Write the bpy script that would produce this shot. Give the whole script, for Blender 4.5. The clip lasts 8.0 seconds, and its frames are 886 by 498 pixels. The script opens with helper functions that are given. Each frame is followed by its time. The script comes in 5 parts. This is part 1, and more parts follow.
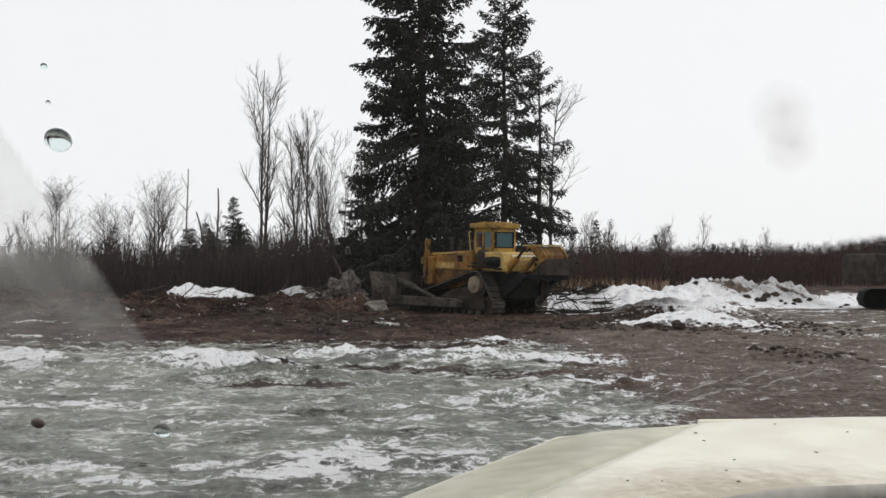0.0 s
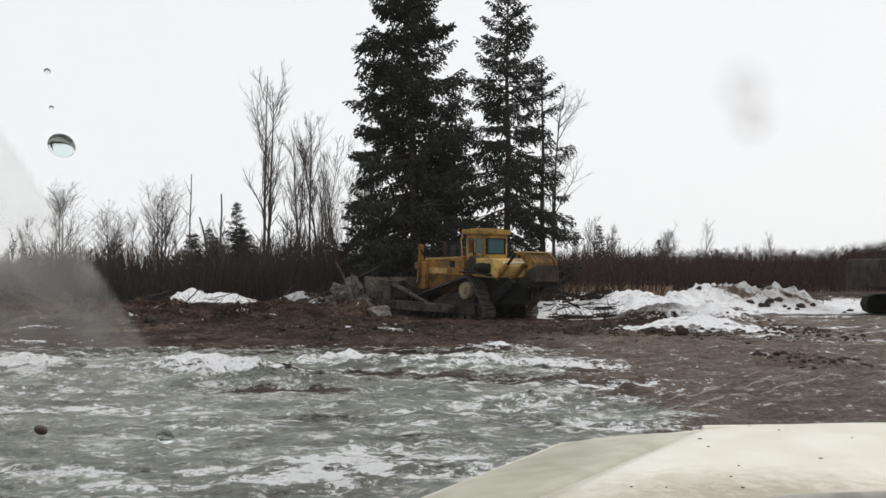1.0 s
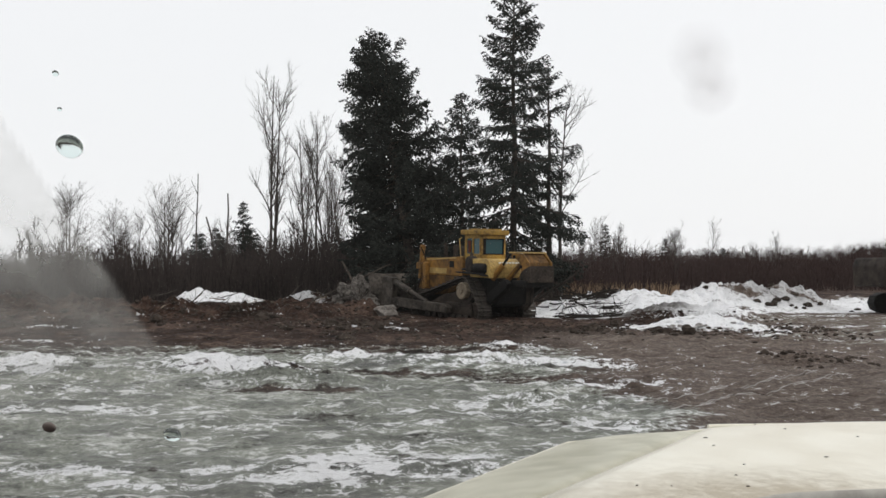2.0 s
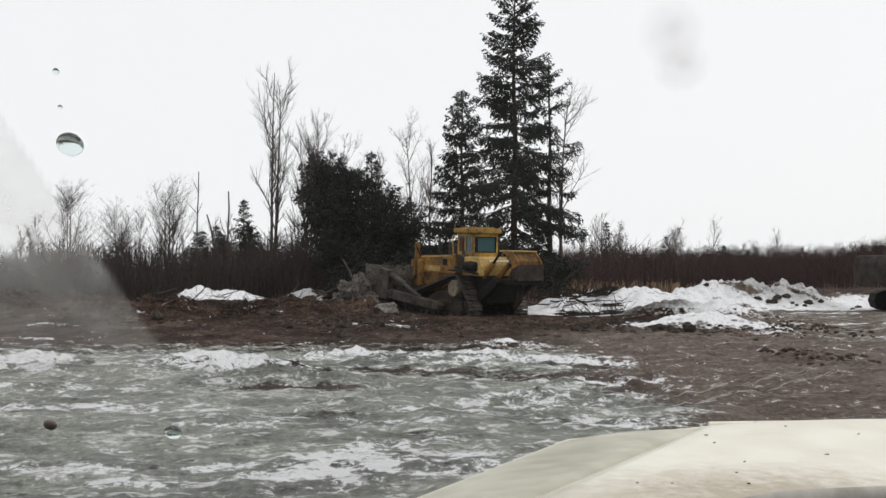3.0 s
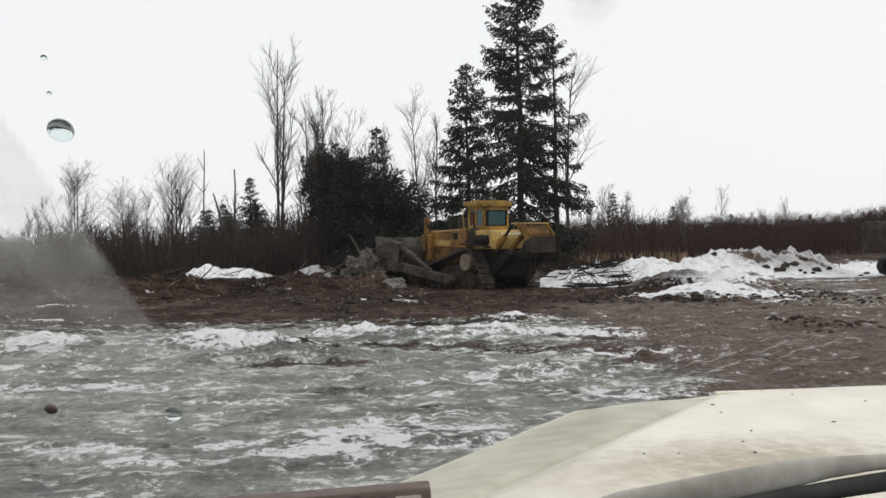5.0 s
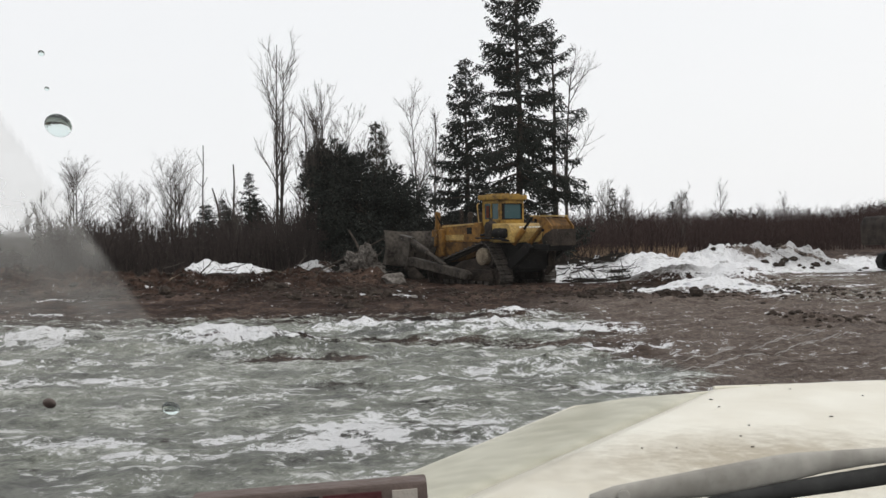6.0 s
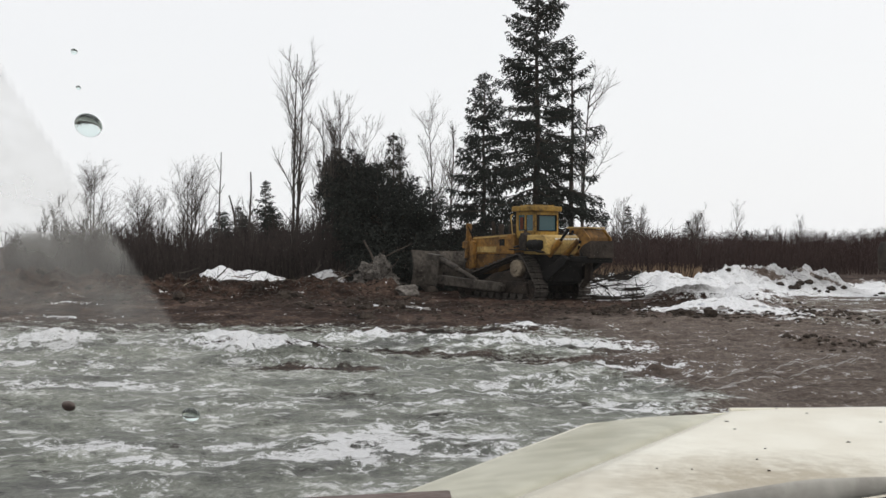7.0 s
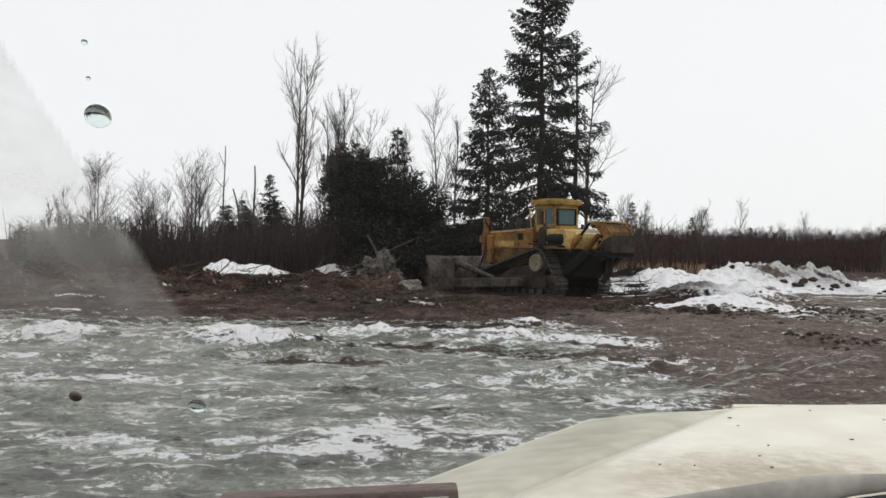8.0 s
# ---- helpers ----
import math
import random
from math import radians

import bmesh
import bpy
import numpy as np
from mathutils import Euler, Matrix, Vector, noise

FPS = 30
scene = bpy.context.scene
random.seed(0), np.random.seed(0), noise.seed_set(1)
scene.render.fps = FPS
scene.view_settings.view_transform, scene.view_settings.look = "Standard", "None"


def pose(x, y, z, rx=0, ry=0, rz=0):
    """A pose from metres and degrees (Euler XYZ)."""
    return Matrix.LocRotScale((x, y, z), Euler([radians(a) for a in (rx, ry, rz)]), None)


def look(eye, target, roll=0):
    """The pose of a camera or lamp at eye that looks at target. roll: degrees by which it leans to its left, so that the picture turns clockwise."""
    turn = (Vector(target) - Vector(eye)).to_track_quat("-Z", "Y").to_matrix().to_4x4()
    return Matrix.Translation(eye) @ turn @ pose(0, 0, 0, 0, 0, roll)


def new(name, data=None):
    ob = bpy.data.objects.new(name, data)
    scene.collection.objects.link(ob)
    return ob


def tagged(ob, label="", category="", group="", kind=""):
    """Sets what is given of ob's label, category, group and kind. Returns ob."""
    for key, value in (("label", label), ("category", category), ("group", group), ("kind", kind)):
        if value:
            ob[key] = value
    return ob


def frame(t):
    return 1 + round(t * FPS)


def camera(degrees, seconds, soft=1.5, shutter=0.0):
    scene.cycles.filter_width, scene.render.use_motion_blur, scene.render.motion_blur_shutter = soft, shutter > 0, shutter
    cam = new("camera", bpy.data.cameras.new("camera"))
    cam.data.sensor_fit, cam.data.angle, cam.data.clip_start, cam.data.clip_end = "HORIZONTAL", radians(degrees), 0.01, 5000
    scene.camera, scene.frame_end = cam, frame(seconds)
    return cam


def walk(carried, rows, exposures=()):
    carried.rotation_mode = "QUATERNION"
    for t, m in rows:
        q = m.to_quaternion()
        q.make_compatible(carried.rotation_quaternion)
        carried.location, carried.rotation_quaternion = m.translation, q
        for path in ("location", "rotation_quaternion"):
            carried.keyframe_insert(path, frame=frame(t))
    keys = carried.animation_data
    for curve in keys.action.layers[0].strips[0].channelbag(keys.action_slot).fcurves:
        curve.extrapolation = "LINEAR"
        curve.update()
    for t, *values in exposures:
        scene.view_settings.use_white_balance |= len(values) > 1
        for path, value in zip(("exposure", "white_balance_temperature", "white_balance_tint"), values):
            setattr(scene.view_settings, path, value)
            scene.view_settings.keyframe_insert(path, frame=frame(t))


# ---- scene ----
# Camera: held by hand behind the windscreen of a parked truck.
CAMERA_ROWS = [
    (0, -0.0000, 0.0000, 1.9000, 90.7800, 0.0000, 0.0000),
    (0.5, 0.0002, -0.0003, 1.9001, 90.9592, -0.0452, 0.0227),
    (1, -0.0009, 0.0029, 1.9003, 91.0533, 0.0140, 0.1563),
    (1.5, 0.0005, -0.0024, 1.9002, 91.0622, 0.0279, 0.4228),
    (3, 0.0009, -0.0037, 1.9001, 90.8976, 0.0910, 0.5172),
    (3.1, 0.0009, -0.0037, 1.9001, 90.8976, 0.1000, 0.5172),
    (3.2, 0.0009, -0.0037, 1.9001, 90.6382, 0.1500, 0.4595),
    (3.3, 0.0009, -0.0037, 1.9001, 90.1483, 0.3000, 0.3731),
    (3.4, 0.0009, -0.0037, 1.9001, 89.5719, 0.4500, 0.3442),
    (3.5, -0.0030, 0.0269, 1.9034, 89.5500, 0.4700, 0.1780),
    (3.6, 0.0009, -0.0037, 1.9001, 90.0330, 0.8000, 0.0561),
    (3.8, 0.0009, -0.0037, 1.9001, 89.1685, 1.2000, 0.7477),
    (4, 0.0070, 0.0040, 1.9028, 89.0929, 1.3177, 0.9775),
    (4.5, 0.0078, -0.0004, 1.9025, 89.6771, 1.2091, 0.9406),
    (6, 0.0100, -0.0071, 1.9021, 89.3341, 1.1830, 0.8456),
    (6.5, 0.0045, -0.0049, 1.9028, 90.1307, 0.5580, 1.5517),
    (7, 0.0016, 0.0022, 1.9014, 90.0025, -0.4244, 1.5892),
    (7.5, -0.0005, 0.0011, 1.9002, 89.7566, -0.7604, 1.8225),
    (8, -0.0004, 0.0011, 1.9003, 89.7480, -0.8263, 1.7708),
]
cam = camera(43.0, 8.0, soft=1.5)
walk(cam, [(t, pose(x, y, z, rx, ry, rz)) for t, x, y, z, rx, ry, rz in CAMERA_ROWS], exposures=[(0.0, 0.0), (8.0, 0.0)])

# ---- sky and light: a flat overcast winter day ----
world = bpy.data.worlds.new("overcast_sky")
scene.world = world
world.use_nodes = True
wn, wl = world.node_tree.nodes, world.node_tree.links
wn.clear()
sky = wn.new("ShaderNodeTexSky")
sky.sky_type, sky.sun_disc = "NISHITA", False
sky.sun_elevation, sky.sun_rotation = radians(32), radians(60)
sky.dust_density, sky.ozone_density = 4.0, 0.5
pale = wn.new("ShaderNodeMixRGB")
pale.inputs["Fac"].default_value = 0.93
pale.inputs["Color2"].default_value = (9.5, 9.6, 9.75, 1)
wl.new(sky.outputs["Color"], pale.inputs["Color1"])
back = wn.new("ShaderNodeBackground")
back.inputs["Strength"].default_value = 0.1
wl.new(pale.outputs["Color"], back.inputs["Color"])
world_out = wn.new("ShaderNodeOutputWorld")
wl.new(back.outputs["Background"], world_out.inputs["Surface"])

sun_data = bpy.data.lights.new("sun", "SUN")
sun_data.energy, sun_data.angle, sun_data.color = 0.6, radians(25), (1.0, 0.97, 0.92)
sun = new("sun", sun_data)
sun.matrix_world = look((30, 20, 40), (0, 40, 0))


# ---- materials ----
def surface(name, dark, light, scale=3.0, fine=30.0, rough=0.8, metal=0.0, bump=0.3, depth=0.02, islands=0.0, specular=0.15):
    """A mottled surface: broad stains and fine grain between two colours."""
    m = bpy.data.materials.new(name)
    m.use_nodes = True
    n, l = m.node_tree.nodes, m.node_tree.links
    b = n["Principled BSDF"]
    co = n.new("ShaderNodeTexCoord")
    big, small = n.new("ShaderNodeTexNoise"), n.new("ShaderNodeTexNoise")
    big.inputs["Scale"].default_value, big.inputs["Detail"].default_value = scale, 5
    small.inputs["Scale"].default_value, small.inputs["Detail"].default_value = fine, 4
    l.new(co.outputs["Object"], big.inputs["Vector"])
    l.new(co.outputs["Object"], small.inputs["Vector"])
    both = n.new("ShaderNodeMath")
    both.operation = "MULTIPLY_ADD"
    both.inputs[1].default_value = 0.45
    l.new(small.outputs["Fac"], both.inputs[0])
    half = n.new("ShaderNodeMath")
    half.operation = "MULTIPLY"
    half.inputs[1].default_value = 0.6
    l.new(big.outputs["Fac"], half.inputs[0])
    l.new(half.outputs[0], both.inputs[2])
    value = both
    if islands:
        geo = n.new("ShaderNodeNewGeometry")
        vary = n.new("ShaderNodeMath")
        vary.operation = "MULTIPLY_ADD"
        vary.inputs[1].default_value = islands
        l.new(geo.outputs["Random Per Island"], vary.inputs[0])
        l.new(both.outputs[0], vary.inputs[2])
        value = vary
    ramp = n.new("ShaderNodeValToRGB")
    ramp.color_ramp.elements[0].position, ramp.color_ramp.elements[0].color = 0.36, (*dark, 1)
    ramp.color_ramp.elements[1].position, ramp.color_ramp.elements[1].color = 0.68, (*light, 1)
    l.new(value.outputs[0], ramp.inputs["Fac"])
    l.new(ramp.outputs["Color"], b.inputs["Base Color"])
    b.inputs["Roughness"].default_value, b.inputs["Metallic"].default_value = rough, metal
    b.inputs["Specular IOR Level"].default_value = specular
    if bump:
        bp = n.new("ShaderNodeBump")
        bp.inputs["Strength"].default_value, bp.inputs["Distance"].default_value = bump, depth
        l.new(small.outputs["Fac"], bp.inputs["Height"])
        l.new(bp.outputs["Normal"], b.inputs["Normal"])
    return m


YELLOW = surface("machine_yellow", (0.058, 0.032, 0.014), (0.32, 0.16, 0.034), 1.8, 8, 0.55, 0.0, 0.15, 0.01)
RUSTY = surface("rusty_worn_yellow", (0.026, 0.016, 0.009), (0.18, 0.092, 0.026), 1.6, 6, 0.7, 0.0, 0.2, 0.01)
YELLOW_CAB = surface("cab_yellow", (0.11, 0.066, 0.022), (0.44, 0.27, 0.055), 1.4, 10, 0.5, 0.0, 0.1, 0.01)
YELLOW_PALE = surface("worn_pale_yellow", (0.17, 0.112, 0.045), (0.57, 0.385, 0.125), 1.5, 12, 0.5, 0.0, 0.1, 0.01)
MUD_STEEL = surface("muddy_steel", (0.009, 0.007, 0.006), (0.062, 0.048, 0.038), 2.2, 16, 0.7, 0.2, 0.4, 0.02)
BLADE_STEEL = surface("scraped_steel", (0.012, 0.01, 0.008), (0.115, 0.098, 0.082), 1.6, 8, 0.55, 0.35, 0.3, 0.015)
TRACK_STEEL = surface("track_steel", (0.018, 0.015, 0.013), (0.12, 0.105, 0.092), 3.0, 18, 0.5, 0.4, 0.3, 0.01)
# Black for grimy parts; on hull and ripper frame it also paints the shade.
BLACK = surface("grime_and_shade_black", (0.0025, 0.0023, 0.0022), (0.011, 0.0098, 0.009), 3, 20, 0.7, 0.0, 0.2, 0.01)
HUB = surface("dusty_hub", (0.1, 0.08, 0.058), (0.28, 0.23, 0.165), 3, 20, 0.7, 0.0, 0.2, 0.01)
CHROME = surface("piston_rod", (0.3, 0.3, 0.3), (0.5, 0.5, 0.5), 3, 20, 0.25, 1.0, 0.0)
WHITE_MARK = surface("white_lettering", (0.6, 0.58, 0.5), (0.8, 0.78, 0.7), 5, 30, 0.6, 0.0, 0.0)
RED_SEAT = surface("rust_red", (0.05, 0.016, 0.01), (0.13, 0.036, 0.02), 5, 30, 0.8)
BARK = surface("spruce_bark", (0.022, 0.018, 0.015), (0.085, 0.07, 0.058), 2.5, 22, 0.95, 0.0, 0.6, 0.03)
WET_BARK = surface("wet_dark_bark", (0.008, 0.0065, 0.0055), (0.042, 0.034, 0.028), 2.5, 18, 0.85, 0.0, 0.4, 0.02)
GREY_BARK = surface("grey_bark", (0.02, 0.017, 0.015), (0.085, 0.072, 0.064), 1.5, 14, 0.95, 0.0, 0.4, 0.02, islands=0.25)
TWIG = surface("brush_twigs", (0.014, 0.011, 0.01), (0.055, 0.043, 0.039), 0.25, 6, 0.95, 0.0, 0.0, 0.02, islands=0.3)
TWIG_FAR = surface("far_brush_twigs", (0.016, 0.0098, 0.0092), (0.056, 0.036, 0.032), 0.1, 2, 0.95, 0.0, 0.0, 0.02, islands=0.35)
NEEDLE = surface("spruce_needles", (0.005, 0.007, 0.006), (0.026, 0.03, 0.025), 0.9, 8, 0.85, 0.0, 0.0, 0.02, islands=0.35, specular=0.2)
DRY_NEEDLE = surface("brown_needles", (0.009, 0.009, 0.007), (0.032, 0.031, 0.024), 0.6, 6, 0.9, 0.0, 0.0, 0.02, islands=0.3, specular=0.1)
ROCK = surface("muddy_boulder", (0.05, 0.042, 0.036), (0.26, 0.235, 0.21), 2.0, 11, 0.9, 0.0, 0.7, 0.05)
CLOD = surface("frozen_clod", (0.012, 0.009, 0.007), (0.075, 0.058, 0.046), 3.0, 15, 0.95, 0.0, 0.7, 0.04)
ROOT_SOIL = surface("root_soil", (0.012, 0.01, 0.008), (0.2, 0.18, 0.16), 4.0, 14, 0.95, 0.0, 0.8, 0.06)
WOOD = surface("broken_wood", (0.07, 0.05, 0.035), (0.3, 0.24, 0.18), 2.0, 20, 0.9, 0.0, 0.4, 0.02)
SNOW = surface("lump_snow", (0.52, 0.52, 0.54), (0.86, 0.87, 0.9), 2.5, 16, 0.75, 0.0, 0.5, 0.04)
GREY_SNOW = surface("muddy_snow", (0.2, 0.18, 0.165), (0.42, 0.4, 0.38), 4, 20, 0.8)
GRASS = surface("dead_grass", (0.12, 0.082, 0.052), (0.31, 0.215, 0.14), 0.3, 5, 0.95, 0.0, 0.0, 0.02, islands=0.2)
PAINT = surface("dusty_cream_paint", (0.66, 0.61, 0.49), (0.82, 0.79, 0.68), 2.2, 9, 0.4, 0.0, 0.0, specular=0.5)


def stain(material, centre, size, colour):
    """A smeared patch of road dirt with ragged edges on a painted panel."""
    n, l = material.node_tree.nodes, material.node_tree.links
    b = n["Principled BSDF"]
    paint = b.inputs["Base Color"].links[0].from_socket
    co, mp = n.new("ShaderNodeTexCoord"), n.new("ShaderNodeMapping")
    mp.vector_type = "TEXTURE"
    mp.inputs["Location"].default_value, mp.inputs["Scale"].default_value = centre, size
    mp.inputs["Rotation"].default_value = (0, 0, radians(20))
    l.new(co.outputs["Object"], mp.inputs["Vector"])
    ball = n.new("ShaderNodeTexGradient")
    ball.gradient_type = "SPHERICAL"
    l.new(mp.outputs["Vector"], ball.inputs["Vector"])
    t = n.new("ShaderNodeTexNoise")
    t.inputs["Scale"].default_value, t.inputs["Detail"].default_value, t.inputs["Roughness"].default_value = 22, 12, 0.8
    l.new(co.outputs["Object"], t.inputs["Vector"])
    k = n.new("ShaderNodeMath")
    k.operation = "MULTIPLY"
    l.new(ball.outputs["Fac"], k.inputs[0])
    l.new(t.outputs["Fac"], k.inputs[1])
    r = n.new("ShaderNodeValToRGB")
    r.color_ramp.elements[0].position, r.color_ramp.elements[1].position = 0.2, 0.46
    l.new(k.outputs[0], r.inputs["Fac"])
    m = n.new("ShaderNodeMixRGB")
    m.inputs["Color2"].default_value = (*colour, 1)
    l.new(r.outputs["Color"], m.inputs["Fac"])
    l.new(paint, m.inputs["Color1"])
    l.new(m.outputs["Color"], b.inputs["Base Color"])


stain(PAINT, (0.547, 2.000, 1.517), (0.85, 0.5, 0.5), (0.36, 0.3, 0.2))
# fender cream, darker and greener than the bonnet's
FENDER_PAINT = surface("darker_cream_paint", (0.36, 0.345, 0.245), (0.6, 0.58, 0.46), 5.0, 14, 0.4, 0.0, 0.0, specular=0.5)
RUBBER = surface("wiper_rubber", (0.012, 0.012, 0.012), (0.05, 0.05, 0.048), 6, 40, 0.7, 0.0, 0.2, 0.005)
ARM_GREY = surface("dusty_grey_plastic", (0.27, 0.255, 0.225), (0.46, 0.44, 0.395), 14, 60, 0.7, 0.0, 0.1, 0.004)
TRAY_BROWN = surface("brown_plastic", (0.1, 0.075, 0.065), (0.17, 0.13, 0.115), 6, 60, 0.6)
TRAY_DARK = surface("dark_slot", (0.012, 0.012, 0.013), (0.03, 0.028, 0.028), 6, 60, 0.6)
TRAY_RED = surface("dark_red_slot", (0.06, 0.02, 0.022), (0.1, 0.035, 0.035), 6, 60, 0.6)
TRAY_LIGHT = surface("beige_slot", (0.35, 0.31, 0.27), (0.45, 0.41, 0.36), 6, 60, 0.6)


def glass_material():
    m = bpy.data.materials.new("tinted_cab_glass")
    m.use_nodes = True
    b = m.node_tree.nodes["Principled BSDF"]
    b.inputs["Base Color"].default_value = (0.03, 0.075, 0.085, 1)
    b.inputs["Roughness"].default_value = 0.12
    b.inputs["Specular IOR Level"].default_value = 0.4
    return m


CAB_GLASS = glass_material()


def water_material():
    m = bpy.data.materials.new("water_drop")
    m.use_nodes = True
    b = m.node_tree.nodes["Principled BSDF"]
    b.inputs["Base Color"].default_value = (0.86, 0.95, 0.93, 1)
    b.inputs["Roughness"].default_value, b.inputs["IOR"].default_value = 0.08, 1.33
    b.inputs["Transmission Weight"].default_value = 1.0
    return m


WATER = water_material()


def ground_material():
    """Frozen mud, grey ice and trodden snow, laid out by the ground's own cover attributes."""
    m = bpy.data.materials.new("frozen_ground")
    m.use_nodes = True
    n, l = m.node_tree.nodes, m.node_tree.links
    b = n["Principled BSDF"]
    geo = n.new("ShaderNodeNewGeometry")

    def tex(scale, detail, sx=1.0, sy=1.0, rough=0.6):
        mp = n.new("ShaderNodeMapping")
        mp.inputs["Scale"].default_value = (sx, sy, 1)
        l.new(geo.outputs["Position"], mp.inputs["Vector"])
        t = n.new("ShaderNodeTexNoise")
        t.inputs["Scale"].default_value, t.inputs["Detail"].default_value = scale, detail
        t.inputs["Roughness"].default_value = rough
        l.new(mp.outputs["Vector"], t.inputs["Vector"])
        return t.outputs["Fac"]

    def math_node(op, a, c, third=None):
        k = n.new("ShaderNodeMath")
        k.operation = op
        for i, v in enumerate((a, c, third)):
            if v is None:
                continue
            if isinstance(v, (int, float)):
                k.inputs[i].default_value = v
            else:
                l.new(v, k.inputs[i])
        return k.outputs[0]

    def ramp(fac, stops):
        r = n.new("ShaderNodeValToRGB")
        while len(r.color_ramp.elements) < len(stops):
            r.color_ramp.elements.new(0.5)
        for e, (p, c) in zip(r.color_ramp.elements, stops):
            e.position, e.color = p, (*c, 1)
        l.new(fac, r.inputs["Fac"])
        return r.outputs["Color"]

    def mix(fac, a, c):
        k = n.new("ShaderNodeMixRGB")
        l.new(fac, k.inputs["Fac"])
        l.new(a, k.inputs["Color1"])
        l.new(c, k.inputs["Color2"])
        return k.outputs["Color"]

    def attribute(name):
        a = n.new("ShaderNodeAttribute")
        a.attribute_name = name
        return a.outputs["Fac"]

    def clamp(v):
        c = n.new("ShaderNodeClamp")
        l.new(v, c.inputs["Value"])
        return c.outputs["Result"]

    def cut(v, at, sharp):
        return clamp(math_node("MULTIPLY_ADD", math_node("SUBTRACT", v, at), sharp, 0.5))

    def flat(c):
        k = n.new("ShaderNodeRGB")
        k.outputs[0].default_value = (*c, 1)
        return k.outputs[0]

    broad = tex(0.45, 4, 1, 0.5)
    clods, streak, grain = tex(1.7, 12, 1.0, 0.8, 0.76), tex(1.6, 13, 0.8, 0.95, 0.8), tex(9, 9, 1.2, 0.75, 0.84)
    flake, crack, frost = tex(2.4, 11, 0.7, 1.0, 0.74), tex(3.1, 11, 0.7, 1.0, 0.74), tex(3.8, 10, 0.9, 0.9, 0.74)
    mud = ramp(math_node("MULTIPLY_ADD", grain, 0.42, math_node("MULTIPLY_ADD", clods, 0.38, math_node("MULTIPLY", broad, 0.28))),
               [(0.43, (0.006, 0.0036, 0.0028)), (0.53, (0.029, 0.0155, 0.0105)), (0.63, (0.12, 0.077, 0.057))])
    mud = mix(math_node("MULTIPLY", cut(frost, 0.655, 14), 0.7), mud, flat((0.4, 0.385, 0.37)))
    patch = tex(0.8, 5, 0.55, 1.0, 0.55)
    ice = ramp(math_node("MULTIPLY_ADD", grain, 0.3, math_node("MULTIPLY_ADD", streak, 0.42, math_node("MULTIPLY", patch, 0.28))),
               [(0.42, (0.03, 0.031, 0.024)), (0.475, (0.11, 0.118, 0.091)), (0.525, (0.223, 0.238, 0.189)), (0.55, (0.4, 0.408, 0.36)), (0.585, (0.8, 0.8, 0.77))])
    ice = mix(math_node("MULTIPLY", cut(crack, 0.415, -20), 0.72), ice, flat((0.04, 0.041, 0.034)))
    ice = mix(math_node("MULTIPLY", cut(flake, 0.585, 24), 0.85), ice, flat((0.78, 0.78, 0.76)))
    snow = ramp(math_node("MULTIPLY_ADD", grain, 0.5, math_node("MULTIPLY", clods, 0.5)),
                [(0.35, (0.22, 0.21, 0.19)), (0.42, (0.68, 0.68, 0.67)), (0.48, (0.92, 0.92, 0.93))])
    snow = mix(math_node("MULTIPLY", cut(crack, 0.41, -18), 0.7), snow, flat((0.14, 0.125, 0.11)))
    dirty = ramp(math_node("MULTIPLY_ADD", grain, 0.5, math_node("MULTIPLY", frost, 0.5)),
                 [(0.4, (0.015, 0.012, 0.01)), (0.48, (0.085, 0.077, 0.07)), (0.55, (0.19, 0.18, 0.172)), (0.63, (0.5, 0.5, 0.5))])
    snow = mix(clamp(math_node("ADD", attribute("grime"), math_node("MULTIPLY_ADD", clods, 1.6, -0.8))), snow, dirty)
    ragged = math_node("MULTIPLY_ADD", grain, 0.5, math_node("MULTIPLY_ADD", streak, 0.9, math_node("MULTIPLY", clods, 0.6)))

    def cover(name, sharp, torn):
        d = math_node("ADD", attribute(name), math_node("MULTIPLY_ADD", ragged, torn, -torn))
        k = math_node("MULTIPLY_ADD", math_node("SUBTRACT", d, 0.5), sharp, 0.5)
        c = n.new("ShaderNodeClamp")
        l.new(k, c.inputs["Value"])
        return c.outputs["Result"]

    ice_f, snow_f = cover("ice", 4.0, 2.2), cover("snow", 20.0, 3.2)
    wet_sheen = attribute("wet_sheen")
    # paler mud: the yard's wet sheen is put into the colour
    pale_mud = ramp(math_node("MULTIPLY_ADD", grain, 0.5, math_node("MULTIPLY", streak, 0.55)),
                    [(0.42, (0.03, 0.02, 0.015)), (0.5, (0.112, 0.083, 0.066)), (0.58, (0.2, 0.16, 0.133)), (0.68, (0.42, 0.38, 0.34))])
    colour = mix(snow_f, mix(ice_f, mix(wet_sheen, mud, pale_mud), ice), snow)
    l.new(colour, b.inputs["Base Color"])
    wet = math_node("MULTIPLY_ADD", broad, -0.5, 1.02)
    gloss = math_node("MULTIPLY_ADD", snow_f, 0.25, math_node("MULTIPLY_ADD", ice_f, -0.32, wet))
    l.new(gloss, b.inputs["Roughness"])
    l.new(math_node("MULTIPLY_ADD", wet_sheen, 0.14, math_node("MULTIPLY_ADD", ice_f, 0.3, 0.07)), b.inputs["Specular IOR Level"])
    bp = n.new("ShaderNodeBump")
    bp.inputs["Strength"].default_value, bp.inputs["Distance"].default_value = 0.9, 0.12
    l.new(math_node("ADD", clods, math_node("MULTIPLY", grain, 0.5)), bp.inputs["Height"])
    l.new(bp.outputs["Normal"], b.inputs["Normal"])
    return m


GROUND = ground_material()


